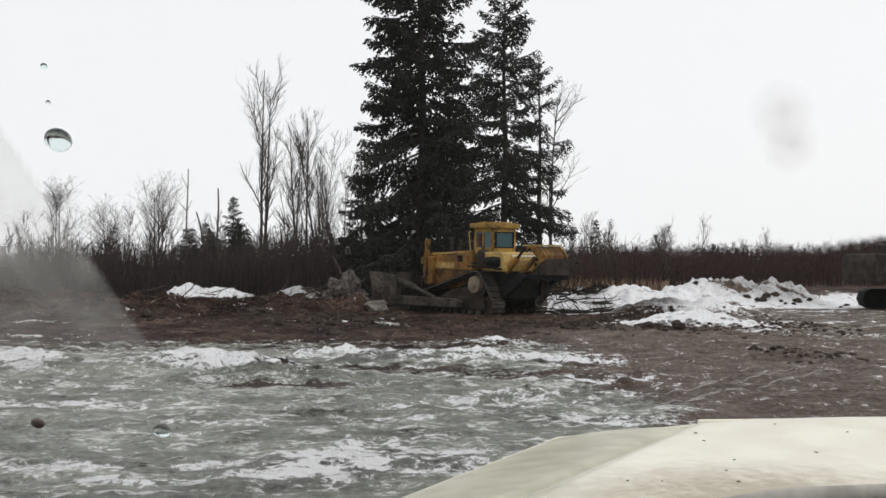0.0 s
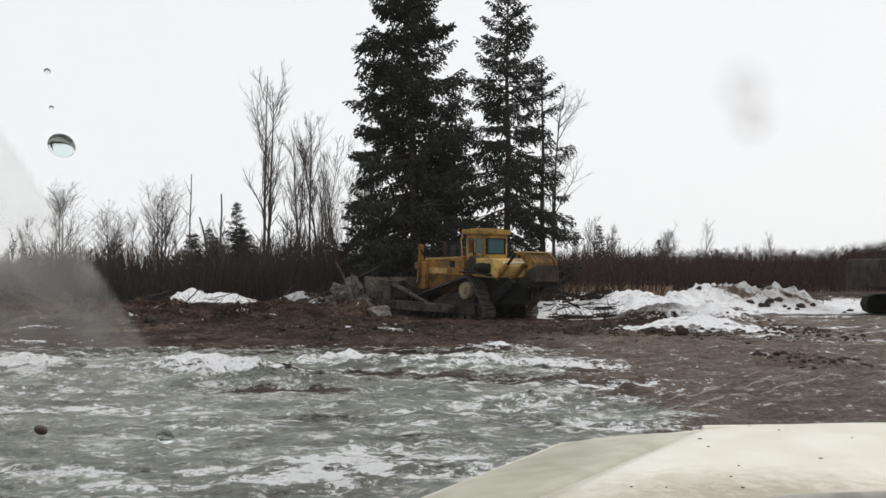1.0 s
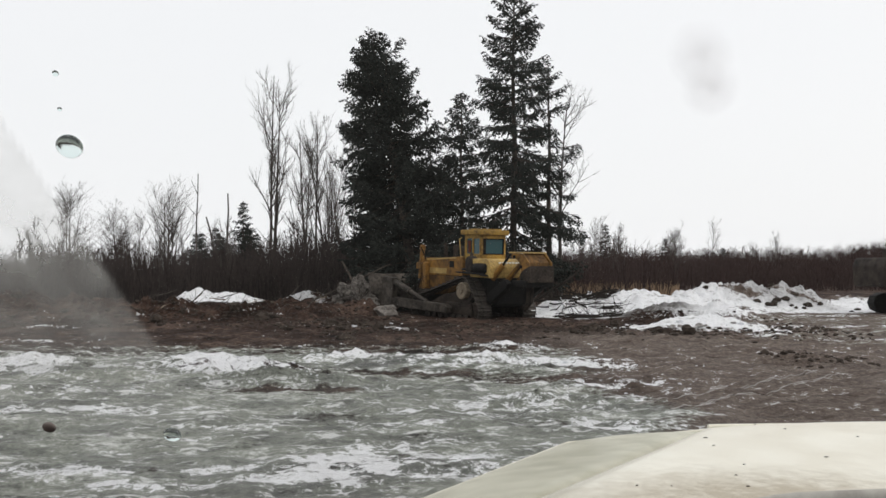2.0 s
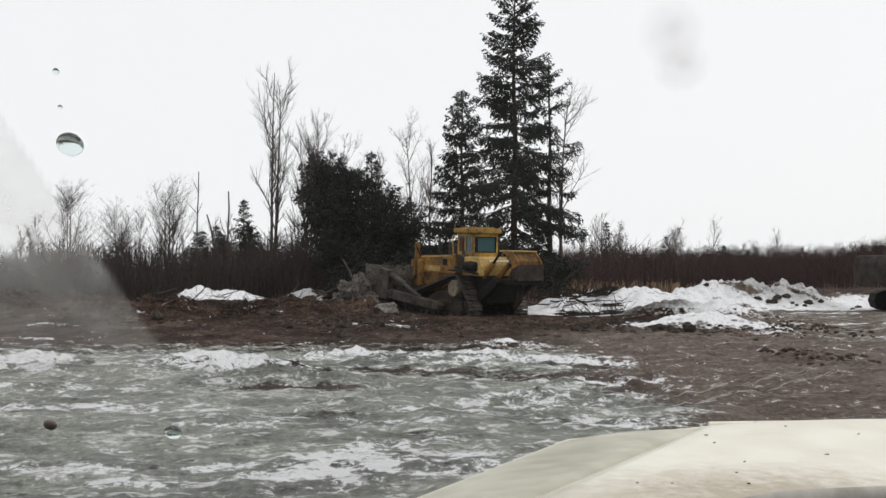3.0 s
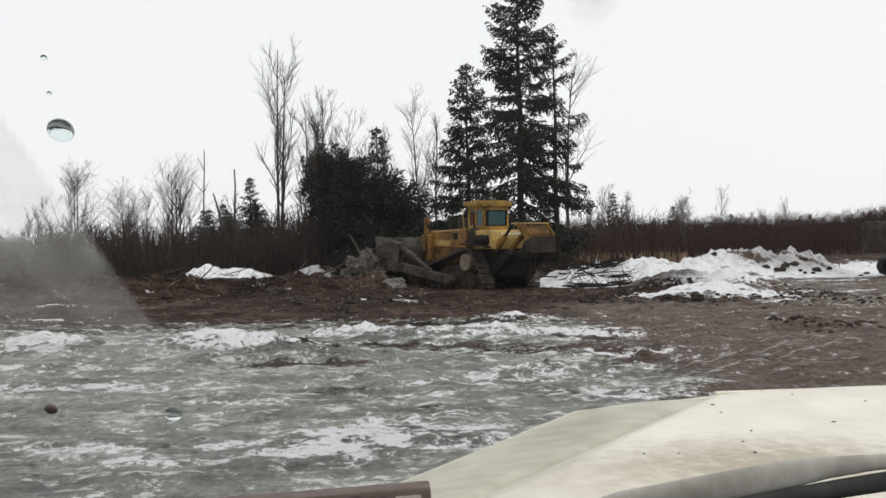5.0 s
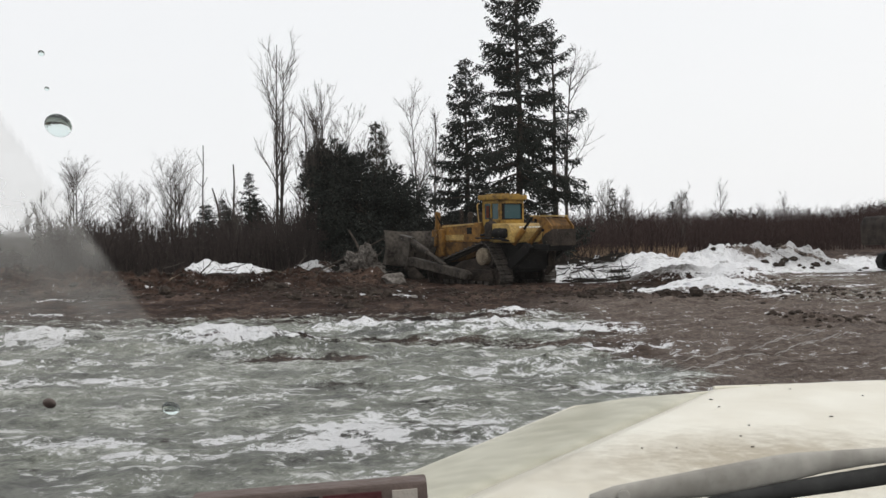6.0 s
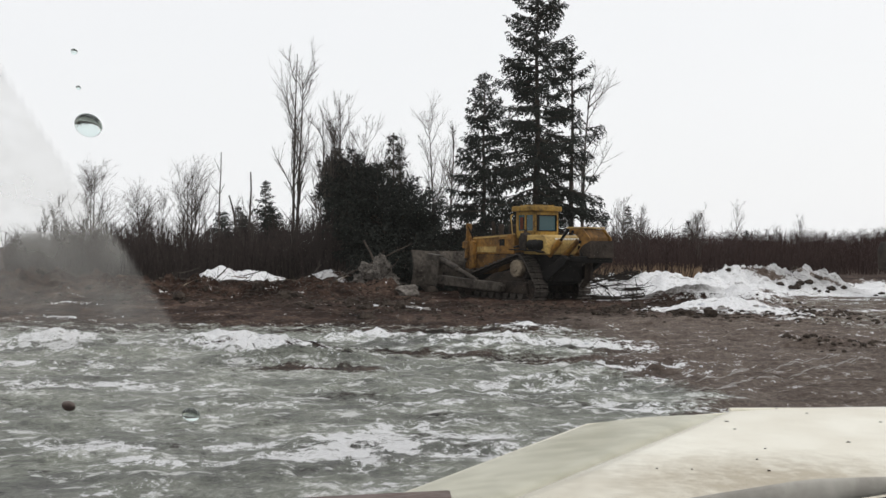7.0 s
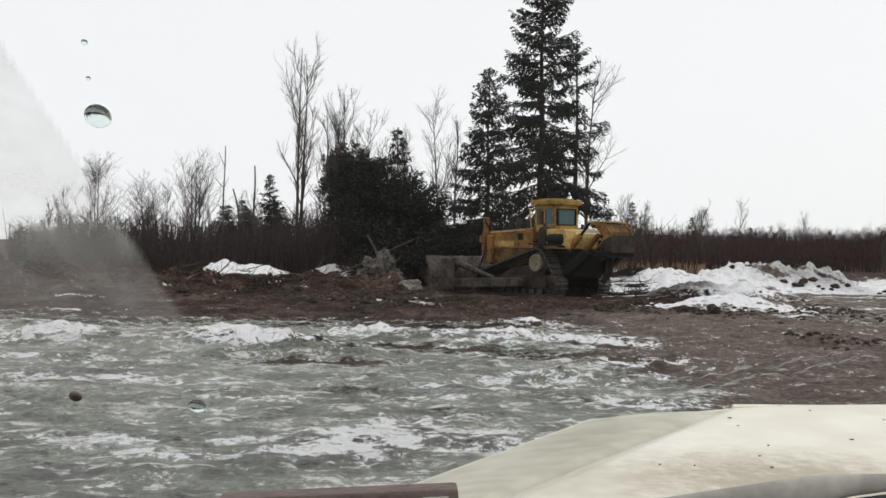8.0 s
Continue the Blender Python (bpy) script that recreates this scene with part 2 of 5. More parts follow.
def film_material():
    """Dried road dirt on the windscreen outside the wiper's sweep; elsewhere a painted veil of haze and reflection."""
    m = bpy.data.materials.new("windscreen_dirt_and_veil")
    m.use_nodes = True
    n, l = m.node_tree.nodes, m.node_tree.links
    n.clear()
    out = n.new("ShaderNodeOutputMaterial")
    clear = n.new("ShaderNodeBsdfTransparent")
    dirt_and_veil, glow = n.new("ShaderNodeBsdfDiffuse"), n.new("ShaderNodeBsdfTranslucent")
    dirt_and_veil.inputs["Color"].default_value = (0.8, 0.77, 0.7, 1)
    glow.inputs["Color"].default_value = (0.78, 0.77, 0.73, 1)
    film = n.new("ShaderNodeMixShader")
    film.inputs["Fac"].default_value = 0.6
    l.new(dirt_and_veil.outputs[0], film.inputs[1])
    l.new(glow.outputs[0], film.inputs[2])
    attr = n.new("ShaderNodeAttribute")
    attr.attribute_name = "dirt_and_veil"
    co = n.new("ShaderNodeTexCoord")
    t = n.new("ShaderNodeTexNoise")
    t.inputs["Scale"].default_value, t.inputs["Detail"].default_value = 38, 8
    l.new(co.outputs["Object"], t.inputs["Vector"])
    k = n.new("ShaderNodeMath")
    k.operation = "MULTIPLY_ADD"
    k.inputs[1].default_value, k.inputs[2].default_value = 1.7, 0.15
    l.new(t.outputs["Fac"], k.inputs[0])
    f = n.new("ShaderNodeMath")
    f.operation = "MULTIPLY"
    l.new(attr.outputs["Fac"], f.inputs[0])
    l.new(k.outputs[0], f.inputs[1])
    mix = n.new("ShaderNodeMixShader")
    l.new(f.outputs[0], mix.inputs["Fac"])
    l.new(clear.outputs[0], mix.inputs[1])
    l.new(film.outputs[0], mix.inputs[2])
    l.new(mix.outputs[0], out.inputs["Surface"])
    return m


FILM = film_material()


def smoke_material():
    """Soot thinning out from the middle of its puff, with wisps."""
    m = bpy.data.materials.new("thin_exhaust_smoke")
    m.use_nodes = True
    n, l = m.node_tree.nodes, m.node_tree.links
    n.clear()
    out, mix = n.new("ShaderNodeOutputMaterial"), n.new("ShaderNodeMixShader")
    clear, soot = n.new("ShaderNodeBsdfTransparent"), n.new("ShaderNodeBsdfDiffuse")
    soot.inputs["Color"].default_value = (0.42, 0.35, 0.35, 1)
    co, flat = n.new("ShaderNodeTexCoord"), n.new("ShaderNodeMapping")
    flat.inputs["Scale"].default_value = (0.55, 0.0, 0.5)
    l.new(co.outputs["Object"], flat.inputs["Vector"])
    ball = n.new("ShaderNodeTexGradient")
    ball.gradient_type = "SPHERICAL"
    l.new(flat.outputs["Vector"], ball.inputs["Vector"])
    wisp = n.new("ShaderNodeTexNoise")
    wisp.inputs["Scale"].default_value, wisp.inputs["Detail"].default_value = 0.9, 4
    l.new(co.outputs["Object"], wisp.inputs["Vector"])
    thin = n.new("ShaderNodeMath")
    thin.operation = "MULTIPLY"
    l.new(ball.outputs["Fac"], thin.inputs[0])
    l.new(wisp.outputs["Fac"], thin.inputs[1])
    veil = n.new("ShaderNodeMath")
    veil.operation = "MULTIPLY"
    veil.inputs[1].default_value = 0.24
    l.new(thin.outputs[0], veil.inputs[0])
    l.new(veil.outputs[0], mix.inputs["Fac"])
    l.new(clear.outputs[0], mix.inputs[1])
    l.new(soot.outputs[0], mix.inputs[2])
    l.new(mix.outputs[0], out.inputs["Surface"])
    return m


SMOKE = smoke_material()


# ---- building helpers ----
def mesh_object(name, bm, material, parent=None, smooth=False):
    me = bpy.data.meshes.new(name)
    bm.to_mesh(me)
    bm.free()
    me.materials.append(material)
    if smooth:
        me.polygons.foreach_set("use_smooth", [True] * len(me.polygons))
    ob = new(name, me)
    ob.parent = parent
    return ob


def part(name, bm, material, parent, label="", smooth=False):
    ob = mesh_object(name, bm, material, parent, smooth)
    if label:
        tagged(ob, label)
    return ob


def raw(name, verts, faces, material, parent=None, smooth=False):
    me = bpy.data.meshes.new(name)
    me.from_pydata(verts, [], faces)
    me.materials.append(material)
    if smooth:
        me.polygons.foreach_set("use_smooth", [True] * len(me.polygons))
    ob = new(name, me)
    ob.parent = parent
    return ob


def thing(name, m, label, category, group="", kind=""):
    ob = new(name)
    ob.matrix_world = m
    return tagged(ob, label, category, group, kind)


def box(bm, lo, hi, bevel=0.03, turn=None):
    """A bevelled block between two corners, turned about its middle if asked."""
    size = [b - a for a, b in zip(lo, hi)]
    mid = Vector([(a + b) / 2 for a, b in zip(lo, hi)])
    m = Matrix.Translation(mid) @ (turn if turn else Matrix()) @ Matrix.Diagonal((*size, 1))
    made = bmesh.ops.create_cube(bm, size=1, matrix=m)
    if bevel:
        edges = list({e for v in made["verts"] for e in v.link_edges})
        bmesh.ops.bevel(bm, geom=edges, offset=min(bevel, min(size) * 0.3), segments=2, affect="EDGES", profile=0.6)
    return bm


def prism(bm, outline, y0, y1, bevel=0.03):
    """A profile of (x, z) points drawn out from y0 to y1."""
    a = [bm.verts.new((x, y0, z)) for x, z in outline]
    c = [bm.verts.new((x, y1, z)) for x, z in outline]
    n = len(outline)
    fs = [bm.faces.new(a), bm.faces.new(c[::-1])]
    for i in range(n):
        fs.append(bm.faces.new((a[i], c[i], c[(i + 1) % n], a[(i + 1) % n])))
    bmesh.ops.recalc_face_normals(bm, faces=fs)
    if bevel:
        bmesh.ops.bevel(bm, geom=list({e for f in fs for e in f.edges}), offset=bevel, segments=2, affect="EDGES", profile=0.6)
    return bm


def rod(bm, a, b, r0, r1=None, sides=10):
    a, b = Vector(a), Vector(b)
    r1 = r0 if r1 is None else r1
    turn = (b - a).to_track_quat("Z", "Y").to_matrix().to_4x4()
    bmesh.ops.create_cone(bm, cap_ends=True, segments=sides, radius1=r0, radius2=r1, depth=(b - a).length,
                          matrix=Matrix.Translation((a + b) / 2) @ turn)
    return bm


def disc(bm, centre, r, y0, y1, bevel=0.03, sides=24):
    """A wheel lying across the y axis."""
    x, z = centre
    return prism(bm, [(x + r * math.cos(i * math.tau / sides), z + r * math.sin(i * math.tau / sides)) for i in range(sides)], y0, y1, bevel)


class Sticks:
    """Collects tapered three- to six-sided stems and flat leaf-like sprays in one mesh."""

    def __init__(self):
        self.v, self.f = [], []

    def stem(self, pts, radii, sides=3):
        base = len(self.v)
        for i, p in enumerate(pts):
            way = (pts[min(i + 1, len(pts) - 1)] - pts[max(i - 1, 0)])
            side = way.cross(Vector((0.31, 0.85, 0.42)))
            side = side.normalized() if side.length > 1e-6 else Vector((1, 0, 0))
            up = way.cross(side).normalized() if way.length > 1e-6 else Vector((0, 1, 0))
            for k in range(sides):
                a = math.tau * k / sides
                self.v.append(p + (side * math.cos(a) + up * math.sin(a)) * radii[i])
        for i in range(len(pts) - 1):
            for k in range(sides):
                a, c = base + i * sides + k, base + i * sides + (k + 1) % sides
                self.f.append((a, c, c + sides, a + sides))
        self.f.append(tuple(base + k for k in range(sides))[::-1])

    def spray(self, a, b, width, side):
        base = len(self.v)
        mid = a.lerp(b, 0.4)
        self.v += [a, mid + side * width, b, mid - side * width]
        self.f.append((base, base + 1, base + 2, base + 3))


# ---- ground ----
HUMPS = [  # x, y, half-widths, height
    (-10.5, 42.0, 3.2, 1.6, 0.55), (-6.0, 43.0, 2.4, 1.6, 0.6), (-15.0, 41.5, 3.0, 2.0, 0.6), (-20.0, 42.0, 4.0, 2.5, 0.9), (-3.6, 44.8, 1.2, 1.2, 0.55),
    (-10.2, 52.0, 2.1, 1.4, 0.75), (-7.0, 55.0, 1.6, 1.4, 0.8), (-12.2, 52.5, 1.2, 1.2, 0.6),
    (7.5, 39.9, 1.5, 1.3, 0.55), (5.6, 48.4, 1.9, 1.4, 0.5), (4.4, 47.0, 1.2, 1.2, 0.35), (9.6, 39.4, 1.3, 1.4, 0.45), (8.3, 35.8, 1.2, 1.1, 0.36), (7.0, 35.4, 0.7, 0.8, 0.2),
    (11.3, 50.5, 1.9, 1.6, 1.0), (13.8, 51.0, 1.5, 1.5, 0.85), (8.4, 48.4, 2.1, 1.6, 0.72), (15.8, 52.0, 1.5, 1.4, 0.75), (20.0, 56.0, 3.0, 1.8, 0.5),
    (-4.6, 21.6, 1.3, 0.6, 0.2), (-3.8, 20.5, 1.2, 0.6, 0.14), (-2.9, 18.9, 1.1, 0.5, 0.16), (-7.2, 20.4, 1.1, 0.5, 0.13), (-6.0, 19.6, 1.1, 0.5, 0.16), (-8.4, 22.0, 1.1, 0.5, 0.18), (-2.2, 24.4, 1.2, 0.7, 0.06),
    (1.2, 26.6, 1.0, 0.6, 0.08), (0.4, 23.0, 1.6, 0.8, 0.1), (7.3, 23.3, 0.8, 0.5, 0.16), (11.5, 21.0, 1.0, 0.6, 0.18), (5.0, 29.5, 2.0, 0.9, 0.12), (-15.5, 24.0, 4.0, 3.0, 0.3),
]
SNOW_SPOTS = [  # x, y, half-widths, cover
    (-1.25, 10.6, 0.75, 0.7, 0.6), (-0.7, 11.5, 0.7, 0.6, 0.5), (-0.2, 12.7, 0.3, 0.7, 0.4), (0.1, 10.8, 0.3, 0.5, 0.4),
    (-4.6, 21.6, 1.3, 0.9, 0.6), (-3.6, 20.4, 1.1, 0.6, 0.5), (-3.0, 18.9, 1.4, 0.7, 0.4), (-6.6, 20.2, 1.8, 0.8, 0.4), (-8.3, 21.8, 1.1, 0.8, 0.45), (-2.2, 23.8, 1.1, 0.9, 0.55),
    (1.2, 26.8, 0.9, 1.0, 0.5), (0.6, 22.8, 2.4, 1.3, 0.4), (2.4, 22.0, 1.2, 1.0, 0.4), (1.3, 16.2, 1.2, 0.8, 0.46), (1.2, 11.6, 0.8, 0.7, 0.42), (2.3, 18.4, 1.2, 0.6, 0.42), (0.3, 15.0, 0.9, 0.4, 0.35),
    (-5.0, 15.3, 1.8, 0.5, 0.48), (-3.3, 10.7, 1.3, 0.3, 0.42), (-7.2, 17.4, 1.4, 0.4, 0.48), (-2.8, 9.9, 0.9, 0.25, 0.35), (-2.6, 13.6, 1.0, 0.35, 0.3), (-1.0, 13.9, 0.8, 0.3, 0.25), (1.9, 13.8, 0.8, 0.5, 0.46),
    (8.2, 35.7, 1.4, 1.3, 1.9), (6.7, 35.6, 1.1, 0.9, 0.9), (5.0, 47.0, 1.7, 1.7, 1.5), (4.0, 46.2, 1.2, 1.4, 1.3), (5.6, 44.8, 1.5, 1.4, 1.3), (8.9, 39.6, 1.6, 1.5, 1.15), (7.0, 40.8, 1.5, 1.3, 0.95), (9.6, 36.6, 0.9, 1.0, 0.6), (6.4, 36.5, 1.2, 1.0, 0.65), (6.8, 45.6, 2.2, 1.9, 1.4), (8.9, 32.0, 0.5, 0.7, 0.6),
    (10.4, 49.0, 2.8, 2.4, 1.7), (14.6, 50.4, 2.2, 1.6, 0.95), (8.0, 46.6, 2.4, 2.0, 1.5), (19.6, 53.5, 3.6, 1.8, 1.2), (16.8, 49.6, 2.6, 1.3, 1.3), (20.5, 51.5, 3.4, 1.5, 1.1), (5.6, 46.0, 1.4, 1.0, 0.7),
    (-10.2, 51.5, 2.0, 1.6, 1.15), (-7.3, 54.2, 1.2, 1.3, 0.8), (-12.4, 52.0, 0.9, 0.9, 0.7), (-1.6, 35.4, 0.45, 0.6, 0.75), (-2.9, 36.5, 0.6, 0.5, 0.4),
    (11.0, 30.0, 2.0, 0.8, 0.45), (13.0, 37.0, 2.4, 0.9, 0.5), (12.0, 42.0, 2.4, 1.0, 0.45), (15.5, 45.5, 2.5, 0.9, 0.5), (10.0, 34.0, 1.4, 1.0, 0.5), (-14.6, 26.0, 0.8, 0.7, 0.5), (-11.0, 29.5, 1.2, 0.9, 0.5), (-13.5, 37.0, 1.0, 0.6, 0.4), (12.0, 26.0, 0.8, 0.5, 0.4),
    (13.0, 49.9, 0.9, 0.45, -1.1), (14.6, 50.2, 0.9, 0.4, -0.9), (12.0, 50.6, 0.7, 0.4, -0.9), (15.8, 51.0, 0.9, 0.4, -0.9), (14.0, 51.4, 0.9, 0.4, -0.9), (12.4, 48.6, 0.7, 0.35, -0.7), (10.6, 50.2, 0.6, 0.3, -1.0), (9.6, 46.9, 0.7, 0.4, -1.0), (7.6, 45.4, 0.6, 0.4, -0.8),
    (8.0, 37.6, 0.9, 0.3, -0.5),
]
MUD_SPOTS = [  # bare mud showing through the ice: x, y, half-widths, share
    (-2.4, 17.7, 1.3, 0.45, 0.75), (-0.5, 20.5, 2.0, 0.8, 0.5), (1.6, 19.4, 1.5, 0.6, 0.5), (-3.8, 20.7, 1.4, 0.5, 0.6), (-1.0, 25.2, 3.0, 0.8, 0.5), (-7.4, 18.0, 1.6, 0.5, 0.3),
    (-1.4, 14.6, 1.0, 0.35, 0.3), (0.9, 14.2, 0.9, 0.3, 0.35), (-3.6, 12.6, 1.2, 0.3, 0.25), (-9.0, 25.0, 3.0, 1.2, 0.4),
]


GRIME_SPOTS = [  # snow ploughed up with mud: x, y, half-widths, share
    (7.0, 39.9, 1.4, 1.1, 1.3), (8.4, 38.2, 0.9, 0.7, 0.4), (13.6, 50.4, 1.8, 1.2, 0.5), (16.0, 51.2, 1.6, 1.2, 0.5), (-3.0, 18.9, 1.4, 0.7, 0.6), (-6.4, 19.8, 1.6, 0.7, 0.35), (-7.0, 54.5, 1.4, 1.4, 0.5),
]


def bump_at(x, y, spots):
    return sum(h * math.exp(-((x - a) / sx) ** 2 - ((y - b) / sy) ** 2) for a, b, sx, sy, h in spots if abs(x - a) < 3 * sx and abs(y - b) < 3 * sy)


def worked(x, y):
    """How far a spot lies inside the cleared yard, where the dozer and the trucks drive."""
    return math.exp(-(x / 30) ** 2 - ((y - 30) / 34) ** 2)


def height(x, y):
    h = bump_at(x, y, HUMPS)
    k = worked(x, y)
    rough = noise.noise((x * 0.7, y * 0.6, 1.0)) * 0.08 + noise.noise((x * 1.9, y * 1.6, 4.0)) * 0.06 + noise.noise((x * 4.5, y * 3.2, 8.0)) * 0.055 + noise.noise((x * 10.0, y * 6.0, 5.0)) * 0.03
    lumps = noise.noise((x * 1.3, y * 1.3, 7.0)) * 0.22 + noise.noise((x * 3.0, y * 3.0, 2.0)) * 0.16 + noise.noise((x * 6.5, y * 6.5, 3.0)) * 0.12
    # ruts left by wide tyres on the mud
    rut = 0.03 * math.sin((x * 0.55 + y * 0.25) * 6.0) * max(0.0, min(1.0, (x - 2.0) / 2.0)) * max(0.0, min(1.0, (32 - y) / 6.0))
    far = 2.2 * max(0.0, min(1.0, (x - 45) / 90)) * max(0.0, min(1.0, (y - 90) / 60))
    if x < -1.5 and 36 < y < 49:
        lumps *= 2.2
    if 16 < y < 28:
        chunks = abs(noise.noise((x * 2.2, y * 2.2, 6.0))) * 0.24 + abs(noise.noise((x * 5.0, y * 5.0, 1.0))) * 0.2
        h += chunks * min(1.0, bump_at(x, y, SNOW_SPOTS) * 1.4)
    if x > 3 and 33 < y < 56:
        h += (abs(noise.noise((x * 1.6, y * 1.6, 6.0))) * 0.36 + abs(noise.noise((x * 4.0, y * 4.0, 1.0))) * 0.16) * min(1.0, h * 1.2)
    return h + rough * k + lumps * min(h, 0.9) + rut * k + far


def cover(x, y):
    snow = bump_at(x, y, SNOW_SPOTS) + (0.14 if y < 28 else 0.0)
    edge = 2.6 + noise.noise((y * 0.3, 5.0, 0.0)) * 1.0 + max(0.0, y - 20) * 0.1
    ice = 0.86 * max(0.0, min(1.0, (edge - x) / 1.8 + 0.5)) * max(0.0, min(1.0, (29.5 - y) / 5.0))
    ice = max(ice, 0.14 if y < 27 else 0.04)
    ice -= bump_at(x, y, MUD_SPOTS)
    # where that painted sheen lightens the mud
    wet_sheen = max(0.0, min(1.0, (x - 1.5) / 2.0)) * max(0.0, min(1.0, (36 - y) / 6.0)) if x < 9 else max(0.0, min(1.0, (62 - y) / 6.0))
    if x > 9 and 28 < y < 46:
        ice = max(ice, 0.34)
    return snow, min(1.0, ice), wet_sheen * 0.9, min(1.0, bump_at(x, y, GRIME_SPOTS))


def axis(lo, hi, step, far):
    fine = list(np.arange(lo, hi, step))
    out, s = [], step
    p = hi
    while p < far:
        out.append(p)
        s *= 1.35
        p += s
    out.append(far)
    low, s, p = [], step, lo
    while p > -far:
        s *= 1.35
        p -= s
        low.append(max(p, -far))
    return low[::-1] + fine + out


def build_ground():
    xs, ys = axis(-20.0, 20.0, 0.115, 1500.0), axis(6.0, 56.0, 0.115, 1500.0)
    verts, snow, ice, wet_sheen, grime = [], [], [], [], []
    for y in ys:
        for x in xs:
            verts.append((x, y, height(x, y)))
            s, i, w, g = cover(x, y)
            snow.append(s)
            ice.append(i)
            wet_sheen.append(w)
            grime.append(g)
    n = len(xs)
    faces = [(j * n + i, j * n + i + 1, (j + 1) * n + i + 1, (j + 1) * n + i) for j in range(len(ys) - 1) for i in range(n - 1)]
    ob = raw("ground", verts, faces, GROUND, None, True)
    for name, values in (("snow", snow), ("ice", ice), ("wet_sheen", wet_sheen), ("grime", grime)):
        ob.data.attributes.new(name, "FLOAT", "POINT").data.foreach_set("value", values)
    tagged(ob, "frozen rutted mud with grey ice and patches of trodden snow", "ground", "", "structure")


build_ground()


# ---- bulldozer: x forward, y to its left, z up ----
BELT = [((-1.62, 0.47), 0.42), ((2.0, 0.47), 0.42), ((-1.0, 1.25), 0.5)]


def belt_path(wheels):
    """The closed line round three wheels: pieces of (length, function of the way along it)."""
    tang = []
    for i in range(3):
        (a, ra), (b, rb) = wheels[i], wheels[(i + 1) % 3]
        dx, dz = b[0] - a[0], b[1] - a[1]
        phi = math.atan2(dz, dx) - math.acos((ra - rb) / math.hypot(dx, dz))
        nx, nz = math.cos(phi), math.sin(phi)
        tang.append(((a[0] + ra * nx, a[1] + ra * nz), (b[0] + rb * nx, b[1] + rb * nz), phi))
    pieces = []
    for i in range(3):
        p, q, phi = tang[i]
        ln = math.hypot(q[0] - p[0], q[1] - p[1])
        pieces.append((ln, "line", p, q, phi))
        c, r = wheels[(i + 1) % 3]
        turn = (tang[(i + 1) % 3][2] - phi) % math.tau
        pieces.append((turn * r, "arc", c, r, phi))
    return pieces, sum(p[0] for p in pieces)


PIECES, BELT_LENGTH = belt_path(BELT)


def on_belt(s):
    """The place and the direction of travel (radians) at s metres along the track."""
    s %= BELT_LENGTH
    for ln, kind, a, b, phi in PIECES:
        if s <= ln:
            if kind == "line":
                k = s / ln
                return a[0] + (b[0] - a[0]) * k, a[1] + (b[1] - a[1]) * k, phi + math.pi / 2
            t = phi + s / b
            return a[0] + b * math.cos(t), a[1] + b * math.sin(t), t + math.pi / 2
        s -= ln
    return on_belt(0.0)


SHOES = 40


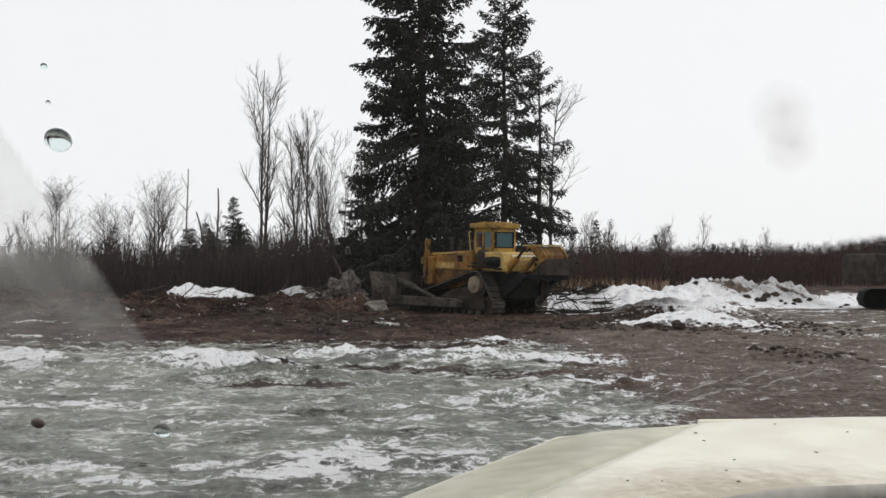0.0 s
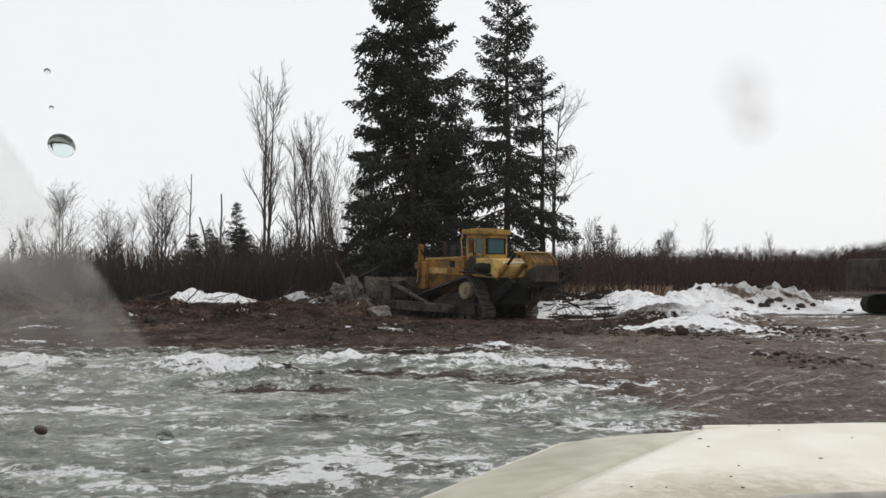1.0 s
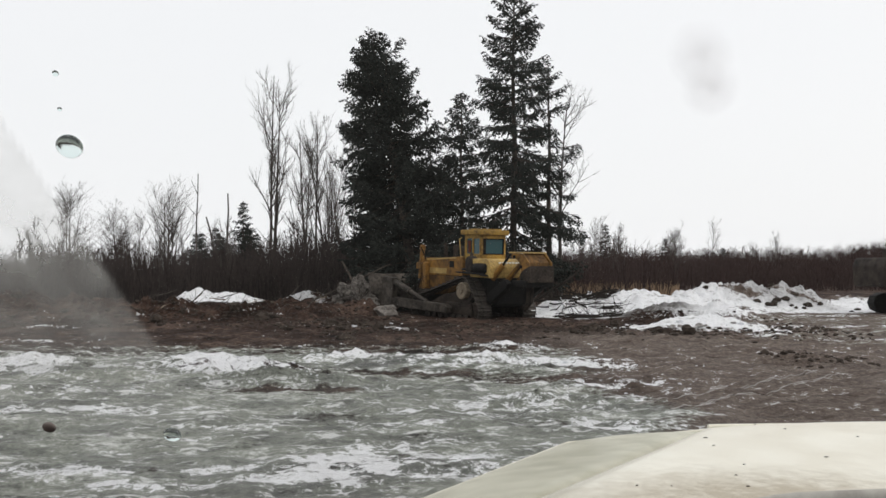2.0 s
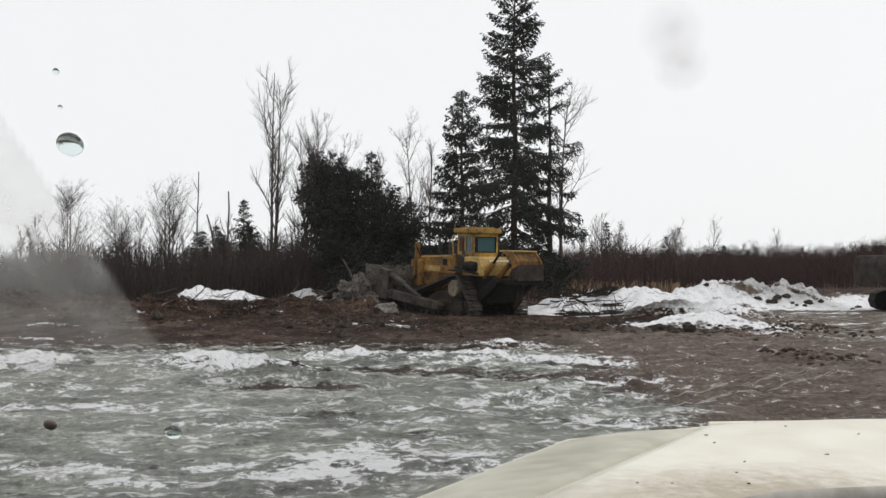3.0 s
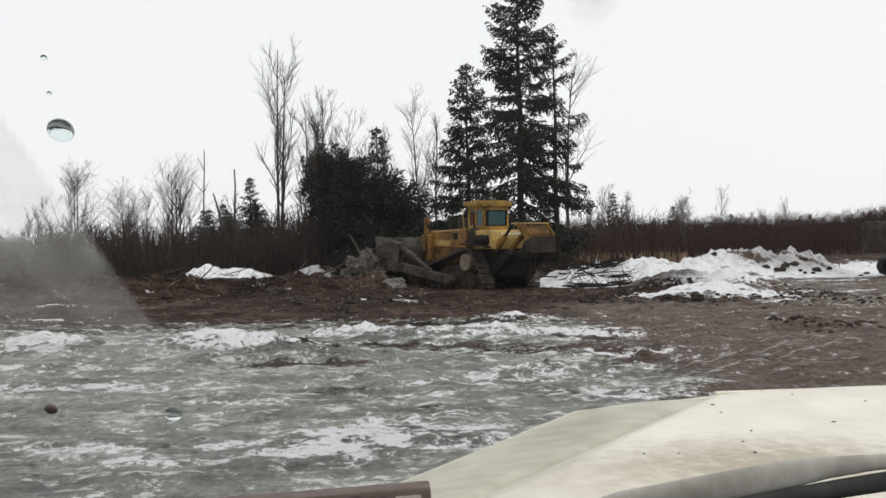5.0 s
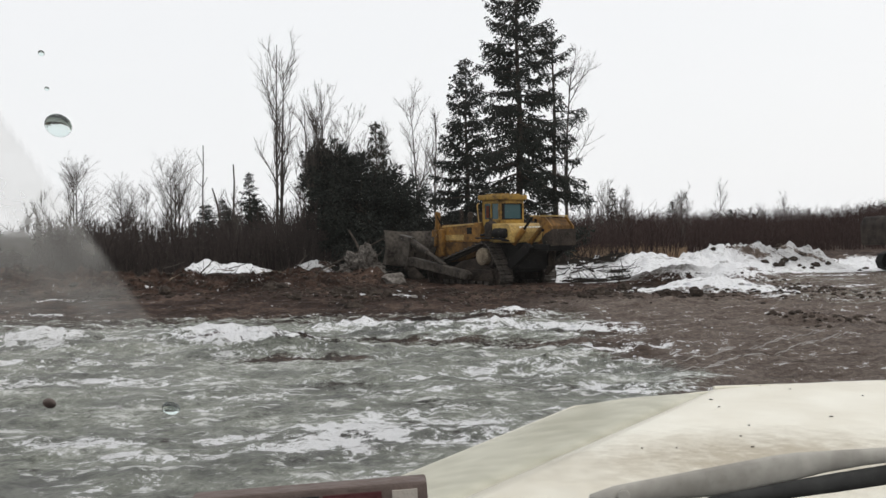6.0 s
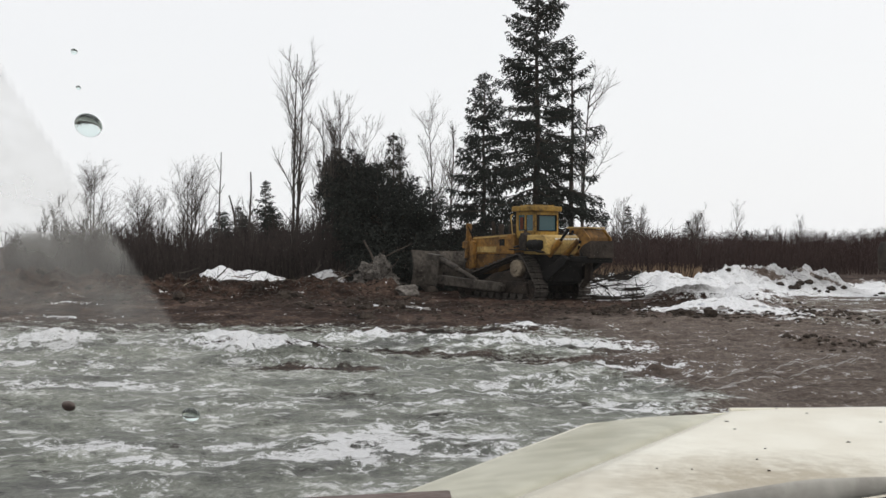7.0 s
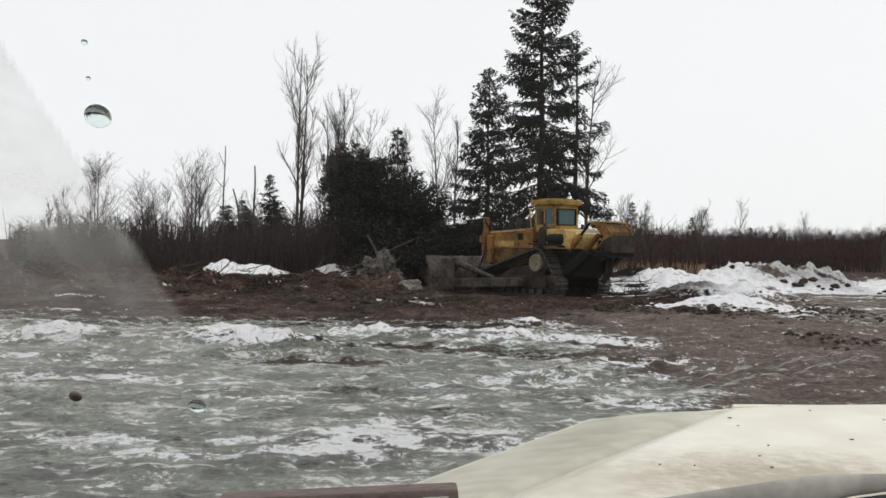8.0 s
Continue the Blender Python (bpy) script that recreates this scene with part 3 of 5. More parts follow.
def build_dozer():
    d = thing("bulldozer", pose(1.603, 44.309, -0.112, 0, 0, 130), "large muddy yellow crawler bulldozer with enclosed cab and rear ripper", "bulldozer")
    # the hull's near-black carries the shade of the void between the tracks
    bm = bmesh.new()
    box(bm, (-1.9, -0.72, 0.62), (2.35, 0.72, 1.78), 0.05)
    prism(bm, [(-2.3, 0.75), (-1.7, 0.6), (-1.7, 1.75), (-2.3, 1.75)], -0.75, 0.75, 0.04)
    part("hull", bm, BLACK, d, "oily steel hull, black with the void's shade in its colour")
    bm = bmesh.new()
    prism(bm, [(-0.1, 1.78), (2.4, 1.74), (2.4, 2.38), (2.3, 2.44), (-0.1, 2.56)], -0.74, 0.74, 0.04)
    hood = part("engine_hood", bm, YELLOW, d)
    bm = bmesh.new()
    prism(bm, [(-0.3, 1.765), (-0.1, 1.3), (1.0, 1.0), (2.34, 0.95), (2.34, 1.735)], -0.745, 0.745, 0.03)
    part("engine_side", bm, RUSTY, d, "rusty engine side panels")
    for side in (1, -1):
        for x0, x1, z0, z1 in ((0.45, 0.75, 2.1, 2.36), (0.95, 2.3, 1.84, 2.06)):
            bm = bmesh.new()
            lo, hi = sorted((side * 0.735, side * 0.755))
            box(bm, (x0, lo, z0), (x1, hi, z1), 0.006)
            part("vent", bm, BLACK if x1 < 0.9 else YELLOW_PALE, hood)
        bm = bmesh.new()
        lo, hi = sorted((side * 0.73, side * 0.765))
        box(bm, (0.3, lo, 2.41), (2.4, hi, 2.47), 0.01, pose(0, 0, 0, 0, 3.0, 0))
        part("hood_rail", bm, YELLOW_PALE, hood)
    bm = bmesh.new()
    prism(bm, [(2.35, 1.15), (2.8, 1.2), (2.8, 2.36), (2.68, 2.46), (2.35, 2.46)], -0.84, 0.84, 0.05)
    guard = part("radiator_guard", bm, RUSTY, d)
    for k in range(7):
        bm = bmesh.new()
        box(bm, (2.795, -0.62, 1.35 + k * 0.14), (2.83, 0.62, 1.4 + k * 0.14), 0.01)
        part("grille_bar", bm, MUD_STEEL, guard)
    for side in (1, -1):
        bm = bmesh.new()
        y = side * 0.86
        rod(bm, (2.6, y, 1.6), (2.48, y, 2.82), 0.1, 0.1, 16)
        rod(bm, (2.49, y, 2.78), (2.47, y, 2.98), 0.13, 0.11, 16)
        box(bm, (2.4, y - 0.15, 1.98), (2.72, y + 0.15, 2.26), 0.03)
        cyl = part("lift_cylinder", bm, YELLOW if side > 0 else MUD_STEEL, d)
        bm = bmesh.new()
        prism(bm, [(2.1, 1.2), (2.34, 1.15), (2.34, 2.2), (2.24, 2.3), (2.1, 2.26)], y - 0.1, y + 0.1, 0.03)
        part("guard_post", bm, YELLOW, d)
        bm = bmesh.new()
        rod(bm, (2.46, y + side * 0.1, 2.9), (2.2, y + side * 0.02, 2.4), 0.025, 0.025, 8)
        part("hose", bm, BLACK, cyl)
        bm = bmesh.new()
        rod(bm, (2.6, side * 0.86, 1.62), (2.9, side * 0.86, 0.95), 0.05)
        part("piston_rod", bm, CHROME, cyl)
    bm = bmesh.new()
    rod(bm, (1.65, 0.28, 2.4), (1.65, 0.28, 2.95), 0.085, 0.085, 14)
    rod(bm, (1.65, 0.28, 2.95), (1.72, 0.28, 3.05), 0.075, 0.07, 14)
    part("exhaust_stack", bm, MUD_STEEL, d, "rusty exhaust stack")
    bm = bmesh.new()
    rod(bm, (1.05, -0.2, 2.45), (1.05, -0.2, 2.86), 0.15, 0.15, 16)
    rod(bm, (1.05, -0.2, 2.86), (1.05, -0.2, 2.96), 0.2, 0.13, 16)
    part("air_cleaner", bm, MUD_STEEL, d)

    # cab: posts, sills and a thick roof round real panes
    x0, x1, w, zb, zt = -1.12, -0.06, 0.62, 2.5, 3.42
    bm = bmesh.new()
    for x in (x0, x1 - 0.12):
        for y in (-w, w - 0.12):
            box(bm, (x, y, zb), (x + 0.12, y + 0.12, zt), 0.025)
    for y in (-w, w - 0.12):
        box(bm, (-0.62, y, zb), (-0.54, y + 0.12, zt), 0.02)
        box(bm, (x0, y, zb - 0.1), (x1, y + 0.12, zb + 0.18), 0.02)
        box(bm, (x0, y, zt - 0.14), (x1, y + 0.12, zt), 0.02)
    for x in (x0, x1 - 0.1):
        box(bm, (x, -w, zb - 0.1), (x + 0.1, w, zb + 0.18), 0.02)
        box(bm, (x, -w, zt - 0.16), (x + 0.1, w, zt), 0.02)
    cab = part("cab", bm, YELLOW_CAB, d)
    bm = bmesh.new()
    box(bm, (x0 - 0.1, -0.72, zt), (x1 + 0.16, 0.72, zt + 0.2), 0.05)
    box(bm, (x0 + 0.1, -0.5, zt + 0.19), (x1 - 0.1, 0.5, zt + 0.25), 0.03)
    roof = part("cab_roof", bm, YELLOW_CAB, d)
    for y in (-0.5, 0.5):
        bm = bmesh.new()
        box(bm, (x1 + 0.1, y - 0.09, zt + 0.16), (x1 + 0.24, y + 0.09, zt + 0.32), 0.03)
        part("work_lamp", bm, BLACK, roof)
    panes = [((x0 + 0.03, -w + 0.12, zb + 0.18), (x0 + 0.06, w - 0.12, zt - 0.16)), ((x1 - 0.07, -w + 0.12, zb + 0.18), (x1 - 0.04, w - 0.12, zt - 0.16))]
    for y in (-w + 0.04, w - 0.07):
        panes += [((x0 + 0.12, y, zb + 0.18), (-0.62, y + 0.03, zt - 0.14)), ((-0.54, y, zb + 0.18), (x1 - 0.12, y + 0.03, zt - 0.14))]
    for lo, hi in panes:
        bm = bmesh.new()
        box(bm, lo, hi, 0.0)
        part("pane", bm, CAB_GLASS, cab, "dark teal cab glass")
    bm = bmesh.new()
    # black frame; its wide left bar paints the shaded gap beside the post
    for y0, y1, z0, z1 in ((-w + 0.1, -w + 0.15, 2.66, 3.28), (w - 0.23, w - 0.1, 2.66, 3.28)):
        box(bm, (x0 - 0.02, y0, z0), (x0 + 0.03, y1, z1), 0.01)
    for z in (2.66, 3.25):
        box(bm, (x0 - 0.02, -w + 0.12, z), (x0 + 0.03, w - 0.12, z + 0.04), 0.01)
    part("rear_window_frame_and_gap", bm, BLACK, cab)
    bm = bmesh.new()
    box(bm, (-0.48, w - 0.01, 2.72), (-0.3, w + 0.015, 3.2), 0.01)
    part("door_panel", bm, RED_SEAT, cab, "rust-red panel in the cab door")
    bm = bmesh.new()
    for a, b in (((x1 - 0.05, 0.84, 2.55), (x1 + 0.05, 0.84, 3.25)), ((x1 + 0.05, 0.84, 3.25), (x1 + 0.05, 0.74, 3.3)), ((x1 - 0.05, 0.84, 2.55), (x1 - 0.05, 0.72, 2.55))):
        rod(bm, a, b, 0.022)
    part("grab_rail", bm, YELLOW_PALE, cab)

    # rear tank and fenders
    bm = bmesh.new()
    prism(bm, [(-2.25, 1.78), (-1.0, 1.78), (-1.0, 2.5), (-1.95, 2.52), (-2.18, 2.44), (-2.28, 2.2)], -1.08, 1.08, 0.06)
    tank = part("fuel_tank", bm, YELLOW_PALE, d, "pale worn yellow fuel tank")
    for k in range(8):
        bm = bmesh.new()
        y = 0.55 - k * 0.16
        box(bm, (-2.235, y - 0.06, 2.33), (-2.205, y + 0.06, 2.395), 0.004, pose(0, 0, 0, 0, 20, 0))
        part("letter_bar", bm, WHITE_MARK, tank)
    bm = bmesh.new()
    box(bm, (-2.31, -0.82, 1.9), (-2.25, -0.52, 2.12), 0.02)
    part("tank_step", bm, BLACK, tank)
    for side in (1, -1):
        bm = bmesh.new()
        lo, hi = sorted((side * 0.76, side * 1.36))
        prism(bm, [(-2.15, 1.84), (-1.9, 1.9), (-0.5, 1.93), (-0.45, 1.98), (-1.9, 1.96), (-2.2, 1.88)], lo, hi, 0.012)
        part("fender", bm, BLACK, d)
        # upright oil tank and lying air filter over the track
        bm = bmesh.new()
        lo, hi = sorted((side * 0.8, side * 1.16))
        prism(bm, [(-1.2, 1.96), (-0.82, 1.96), (-0.8, 2.42), (-0.9, 2.58), (-1.08, 2.6), (-1.2, 2.46)], lo, hi, 0.05)
        rod(bm, (-1.0, side * 0.98, 2.58), (-1.0, side * 0.98, 2.72), 0.07, 0.06, 12)
        part("oil_tank", bm, MUD_STEEL, d)
        bm = bmesh.new()
        rod(bm, (-2.0, side * 1.08, 2.14), (-1.36, side * 1.08, 2.14), 0.19, 0.19, 18)
        rod(bm, (-2.08, side * 1.08, 2.14), (-2.0, side * 1.08, 2.14), 0.13, 0.18, 18)
        rod(bm, (-1.7, side * 1.08, 2.14), (-1.62, side * 1.08, 2.14), 0.205, 0.205, 18)
        part("air_filter", bm, BLACK, d)
        for p, q, r in (((-1.36, side * 1.0, 2.2), (-1.22, side * 0.98, 2.34), 0.06), ((-0.8, side * 1.0, 2.1), (-0.2, side * 0.82, 2.05), 0.045), ((-2.0, side * 0.92, 2.28), (-2.3, side * 0.8, 1.85), 0.035)):
            bm = bmesh.new()
            rod(bm, p, q, r, r, 10)
            part("hose", bm, BLACK, d, "", True)
        bm = bmesh.new()
        box(bm, (-0.62, min(side * 0.78, side * 1.3), 1.72), (-0.3, max(side * 0.78, side * 1.3), 1.76), 0.01)
        part("step", bm, MUD_STEEL, d)

    # ripper with its lift cylinders
    bm = bmesh.new()
    prism(bm, [(-3.85, 1.75), (-3.5, 1.7), (-3.45, 2.3), (-3.3, 2.7), (-3.5, 2.74), (-3.85, 2.42)], -0.5, 0.5, 0.04)
    beam = part("ripper_block", bm, RUSTY, d)
    bm = bmesh.new()
    box(bm, (-3.6, -0.6, 2.745), (-2.8, 0.6, 2.8), 0.02)
    part("top_plate", bm, YELLOW_PALE, beam)
    for y in (-0.55, 0.55):
        bm = bmesh.new()
        prism(bm, [(-3.95, 1.9), (-3.62, 1.72), (-3.46, 1.8), (-3.5, 2.1), (-3.44, 2.34), (-3.26, 2.52), (-2.92, 2.6), (-2.94, 2.735), (-3.6, 2.735), (-3.95, 2.4)], y - 0.03, y + 0.03, 0.01)
        part("rib", bm, YELLOW, beam)
    for x, z in ((-3.12, 2.62), (-3.5, 2.25), (-3.6, 1.8)):
        bm = bmesh.new()
        disc(bm, (x, z), 0.06, 0.56, 0.62, 0.01, 12)
        part("pin", bm, BLACK, beam)
    bm = bmesh.new()
    prism(bm, [(-4.02, 1.68), (-3.5, 1.62), (-3.44, 1.95), (-3.6, 2.12), (-4.02, 2.3)], -0.6, 0.6, 0.02)
    part("rear_plate", bm, MUD_STEEL, beam, "mud-covered rear plate")
    # frame and arms in near-black, to deepen the shade under the tank
    bm = bmesh.new()
    box(bm, (-3.9, -0.7, 1.5), (-3.05, 0.7, 1.74), 0.05)
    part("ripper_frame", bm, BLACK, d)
    for side in (1, -1):
        bm = bmesh.new()
        rod(bm, (-2.1, side * 0.8, 1.75), (-2.62, side * 0.72, 2.3), 0.11, 0.11, 12)
        cyl = part("ripper_cylinder", bm, YELLOW, d)
        bm = bmesh.new()
        rod(bm, (-2.62, side * 0.72, 2.3), (-3.0, side * 0.68, 2.72), 0.05)
        part("piston_rod", bm, BLACK, cyl)
        bm = bmesh.new()
        prism(bm, [(-1.95, 0.85), (-1.95, 1.15), (-2.95, 1.78), (-3.2, 1.62), (-3.1, 1.42), (-2.2, 0.82)], side * 0.85 - 0.12, side * 0.85 + 0.12, 0.04)
        part("ripper_arm", bm, BLACK, d)
        bm = bmesh.new()
        rod(bm, (-2.15, side * 0.3, 1.5), (-3.1, side * 0.3, 2.3), 0.1, 0.1, 12)
        part("tilt_cylinder", bm, YELLOW, d)
    bm = bmesh.new()
    prism(bm, [(-3.55, 1.9), (-3.25, 1.9), (-3.2, 0.95), (-2.95, 0.62), (-3.1, 0.55), (-3.5, 0.9)], -0.06, 0.06, 0.02)
    part("ripper_shank", bm, MUD_STEEL, d)

    # running gear
    shoe_bm = bmesh.new()
    pitch = BELT_LENGTH / SHOES
    box(shoe_bm, (-pitch * 0.47, -0.32, -0.035), (pitch * 0.47, 0.32, 0.0), 0.0)
    prism(shoe_bm, [(-0.03, -0.03), (0.01, -0.03), (0.0, -0.1), (-0.02, -0.1)], -0.32, 0.32, 0.0)
    box(shoe_bm, (-pitch * 0.45, -0.12, 0.0), (pitch * 0.45, -0.05, 0.07), 0.0)
    box(shoe_bm, (-pitch * 0.45, 0.05, 0.0), (pitch * 0.45, 0.12, 0.07), 0.0)
    shoe_mesh = bpy.data.meshes.new("track_shoe")
    shoe_bm.to_mesh(shoe_mesh)
    shoe_bm.free()
    shoe_mesh.materials.append(TRACK_STEEL)
    shoes, wheels = [], []
    for side in (1, -1):
        yc = side * 1.12
        bm = bmesh.new()
        prism(bm, [(-1.5, 0.3), (1.9, 0.3), (2.0, 0.62), (0.9, 0.78), (-1.4, 0.74)], yc - 0.2, yc + 0.2, 0.04)
        prism(bm, [(-1.5, 0.7), (1.3, 0.7), (0.5, 1.05), (-0.6, 1.2)], yc - 0.12, yc + 0.12, 0.04)
        gear = part("track_frame", bm, MUD_STEEL, d)
        for k in range(7):
            bm = bmesh.new()
            disc(bm, (-1.05 + k * 0.42, 0.24), 0.16, yc - 0.16, yc + 0.16, 0.02, 16)
            part("roller", bm, TRACK_STEEL, gear)
        for (x, z), r, name in (((-1.62, 0.47), 0.38, "idler"), ((2.0, 0.47), 0.38, "idler"), ((-1.0, 1.25), 0.44, "sprocket")):
            bm = bmesh.new()
            disc(bm, (0, 0), r, -0.09, 0.09, 0.02, 28)
            for k in range(9 if name == "sprocket" else 5):
                a = k * math.tau / (9 if name == "sprocket" else 5)
                box(bm, (math.cos(a) * r * 0.72 - 0.05, -0.13, math.sin(a) * r * 0.72 - 0.05), (math.cos(a) * r * 0.72 + 0.05, 0.13, math.sin(a) * r * 0.72 + 0.05), 0.015)
            wheel = part(name, bm, MUD_STEEL if name == "idler" else TRACK_STEEL, d)
            wheel.matrix_basis = pose(x, yc, z)
            wheels.append((wheel, x, yc, z, r + 0.05))
            if name == "sprocket":
                bm = bmesh.new()
                lo, hi = sorted((side * 0.1, side * 0.36))
                disc(bm, (0, 0), 0.33, lo, hi, 0.05, 28)
                lo, hi = sorted((side * 0.36, side * 0.4))
                disc(bm, (0, 0), 0.12, lo, hi, 0.01, 16)
                for k in range(10):
                    a = k * math.tau / 10
                    lo, hi = sorted((side * 0.355, side * 0.38))
                    box(bm, (math.cos(a) * 0.26 - 0.02, lo, math.sin(a) * 0.26 - 0.02), (math.cos(a) * 0.26 + 0.02, hi, math.sin(a) * 0.26 + 0.02), 0.0)
                part("hub", bm, HUB, wheel, "dusty round final-drive hub")
        for k in range(SHOES):
            shoe = new("track_shoe", shoe_mesh)
            shoe.parent = d
            shoes.append((shoe, k * pitch, yc))

    # blade with push arms and braces, turning on the trunnions
    px, pz = -0.4, 0.5
    blade_profile = [(4.05, 0.02), (4.3, 0.0), (4.22, 0.25), (4.18, 0.6), (4.24, 1.0), (4.42, 1.38), (4.34, 1.44), (4.14, 1.05), (4.04, 0.6)]
    bm = bmesh.new()
    prism(bm, [(x - px, z - pz) for x, z in blade_profile], -1.75, 1.75, 0.02)
    blade = part("blade", bm, BLADE_STEEL, d, "scraped steel dozer blade with mud")
    blade.matrix_basis = pose(px, 0, pz)
    for side in (1, -1):
        bm = bmesh.new()
        # end wing swept forwards
        lo = side * 1.7
        v = []
        for x, z in blade_profile:
            v.append((bm.verts.new((x - px, lo, z - pz)), bm.verts.new((x - px + 0.38, side * 2.12, z - pz))))
        fs = [bm.faces.new([a for a, b in v]), bm.faces.new([b for a, b in v][::-1])]
        for i in range(len(v)):
            j = (i + 1) % len(v)
            fs.append(bm.faces.new((v[i][0], v[i][1], v[j][1], v[j][0])))
        bmesh.ops.recalc_face_normals(bm, faces=fs)
        part("blade_wing", bm, BLADE_STEEL, blade)
        bm = bmesh.new()
        lo, hi = sorted((side * 1.55, side * 1.82))
        box(bm, (3.3 - px, lo, 0.1 - pz), (4.1 - px, hi, 1.36 - pz), 0.04)
        part("mounting_bracket", bm, BLADE_STEEL, blade)
        bm = bmesh.new()
        prism(bm, [(x - px, z - pz) for x, z in [(-0.5, 0.36), (3.5, 0.18), (3.5, 0.56), (-0.3, 0.7), (-0.55, 0.6)]],
              side * 1.66 - 0.13, side * 1.66 + 0.13, 0.04)
        part("push_arm", bm, BLADE_STEEL, blade)
        bm = bmesh.new()
        rod(bm, (1.0 - px, side * 1.66, 0.62 - pz), (2.2 - px, side * 1.66, 0.92 - pz), 0.09, 0.09, 12)
        rod(bm, (2.2 - px, side * 1.66, 0.92 - pz), (3.4 - px, side * 1.66, 1.2 - pz), 0.13, 0.13, 12)
        part("brace", bm, BLADE_STEEL, blade)
    return d, blade, shoes, wheels


DOZER, BLADE, TRACK_SHOES, WHEELS = build_dozer()


# ---- trees ----
def spruce_mesh(name, h, r, clear, boughs, seed, gap=0.0, droop=0.5, power=0.85, spray=0.2, side_bias=0.0, hang=1.0):
    """A conifer: tapered trunk, boughs in loose whorls, side twigs that hang from them and fine sprays of needles."""
    rng = random.Random(seed)
    trunk, limbs, crown = Sticks(), Sticks(), Sticks()
    base_r = h * 0.0125
    pts = [Vector((math.sin(i * 0.9 + seed) * 0.012 * h * 0.2, math.cos(i * 1.3) * 0.01 * h * 0.2, h * i / 14)) for i in range(15)]
    trunk.stem(pts, [base_r * (1 - i / 14.3) ** 0.85 + 0.012 for i in range(15)], 9)
    whorls = max(4, boughs // 5)
    for b in range(boughs):
        w = b % whorls
        u = clear + (1 - clear) * min(0.985, max(0.001, (w + 0.5 + rng.gauss(0, 0.22)) / whorls)) ** 0.95
        if rng.random() < gap * (1.25 - u):
            continue
        k = max(0.02, 1 - (u - clear) / (1 - clear)) ** power
        low = min(1.0, 0.7 + (u - clear) * 2.5)
        az = (b // whorls) * math.tau / 5 + w * 2.1 + rng.uniform(-0.4, 0.4)
        ln = r * k * low * rng.choice((0.55, 0.75, 0.9, 1.0, 1.0, 1.08)) * rng.uniform(0.85, 1.1) * (1 + side_bias * math.cos(az)) + 0.1
        out = Vector((math.cos(az), math.sin(az), 0))
        across = Vector((-out.y, out.x, 0))
        rise = rng.uniform(-0.2, 0.2) + 0.85 * u * u
        sag = droop * (1.15 - 0.8 * u)
        bend = rng.uniform(-0.12, 0.12)

        def on_bough(q):
            return Vector((0, 0, h * u)) + out * ln * q + across * ln * bend * q * q + Vector((0, 0, ln * (rise * q - sag * 1.5 * q ** 1.4 + sag * 0.85 * q ** 3)))

        limbs.stem([on_bough(q) for q in (0.0, 0.25, 0.5, 0.75, 1.0)], [0.012 + 0.013 * ln * (1 - q) for q in (0.0, 0.25, 0.5, 0.75, 1.0)], 4)
        twigs = max(5, int(ln / 0.06))
        for i in range(twigs):
            q = 0.16 + 0.84 * (i + rng.random()) / twigs
            if q < 0.45 and rng.random() < 0.35:
                continue
            p = on_bough(min(1.0, q))
            sg = 1 if i % 2 else -1
            size = (0.14 + 0.62 * ln / 3.0 * math.sin(math.pi * min(1.0, 0.25 + 0.7 * q)) * (0.7 + 0.6 * rng.random())) * hang
            lean = across * sg * rng.uniform(0.25, 1.0) + out * rng.uniform(0.2, 0.9) + Vector((0, 0, rng.uniform(-1.7, 0.1) * (1.15 - 0.75 * u)))
            tip = p + lean.normalized() * size + Vector((0, 0, -0.12 * size))
            needles = max(4, int(size / 0.04))
            for j in range(needles):
                f = (j + rng.random()) / needles
                c = p.lerp(tip, f)
                way = (tip - p).normalized() * 0.8 + Vector((rng.uniform(-1, 1), rng.uniform(-1, 1), rng.uniform(-1.1, 0.55)))
                end = c + way.normalized() * spray * rng.uniform(0.5, 1.15) * (1.1 - 0.35 * f)
                face = Vector((rng.uniform(-1, 1), rng.uniform(-1, 1), rng.uniform(-0.6, 0.6))).cross(end - c)
                if face.length > 1e-5:
                    crown.spray(c, end, spray * rng.uniform(0.16, 0.3), face.normalized())
    for q in range(26):
        a = Vector((0, 0, h * (0.95 + 0.0021 * q)))
        az = q * 2.4
        wide = 0.06 + 0.16 * (1 - q / 26)
        tip = a + Vector((math.cos(az) * wide, math.sin(az) * wide, 0.12))
        crown.spray(a, tip, 0.025, Vector((-math.sin(az), math.cos(az), 0)))
    return trunk, limbs, crown


def conifer(name, at, h, r, clear, boughs, seed, label, needle=NEEDLE, group="", **shape):
    trunk, limbs, crown = spruce_mesh(name, h, r, clear, boughs, seed, **shape)
    ob = thing(name, pose(*at), label, "tree", group)
    raw("trunk", trunk.v, trunk.f, BARK, ob, True)
    raw("branchwork", limbs.v, limbs.f, BARK, ob, True)
    raw("crown", crown.v, crown.f, needle, ob)
    return ob


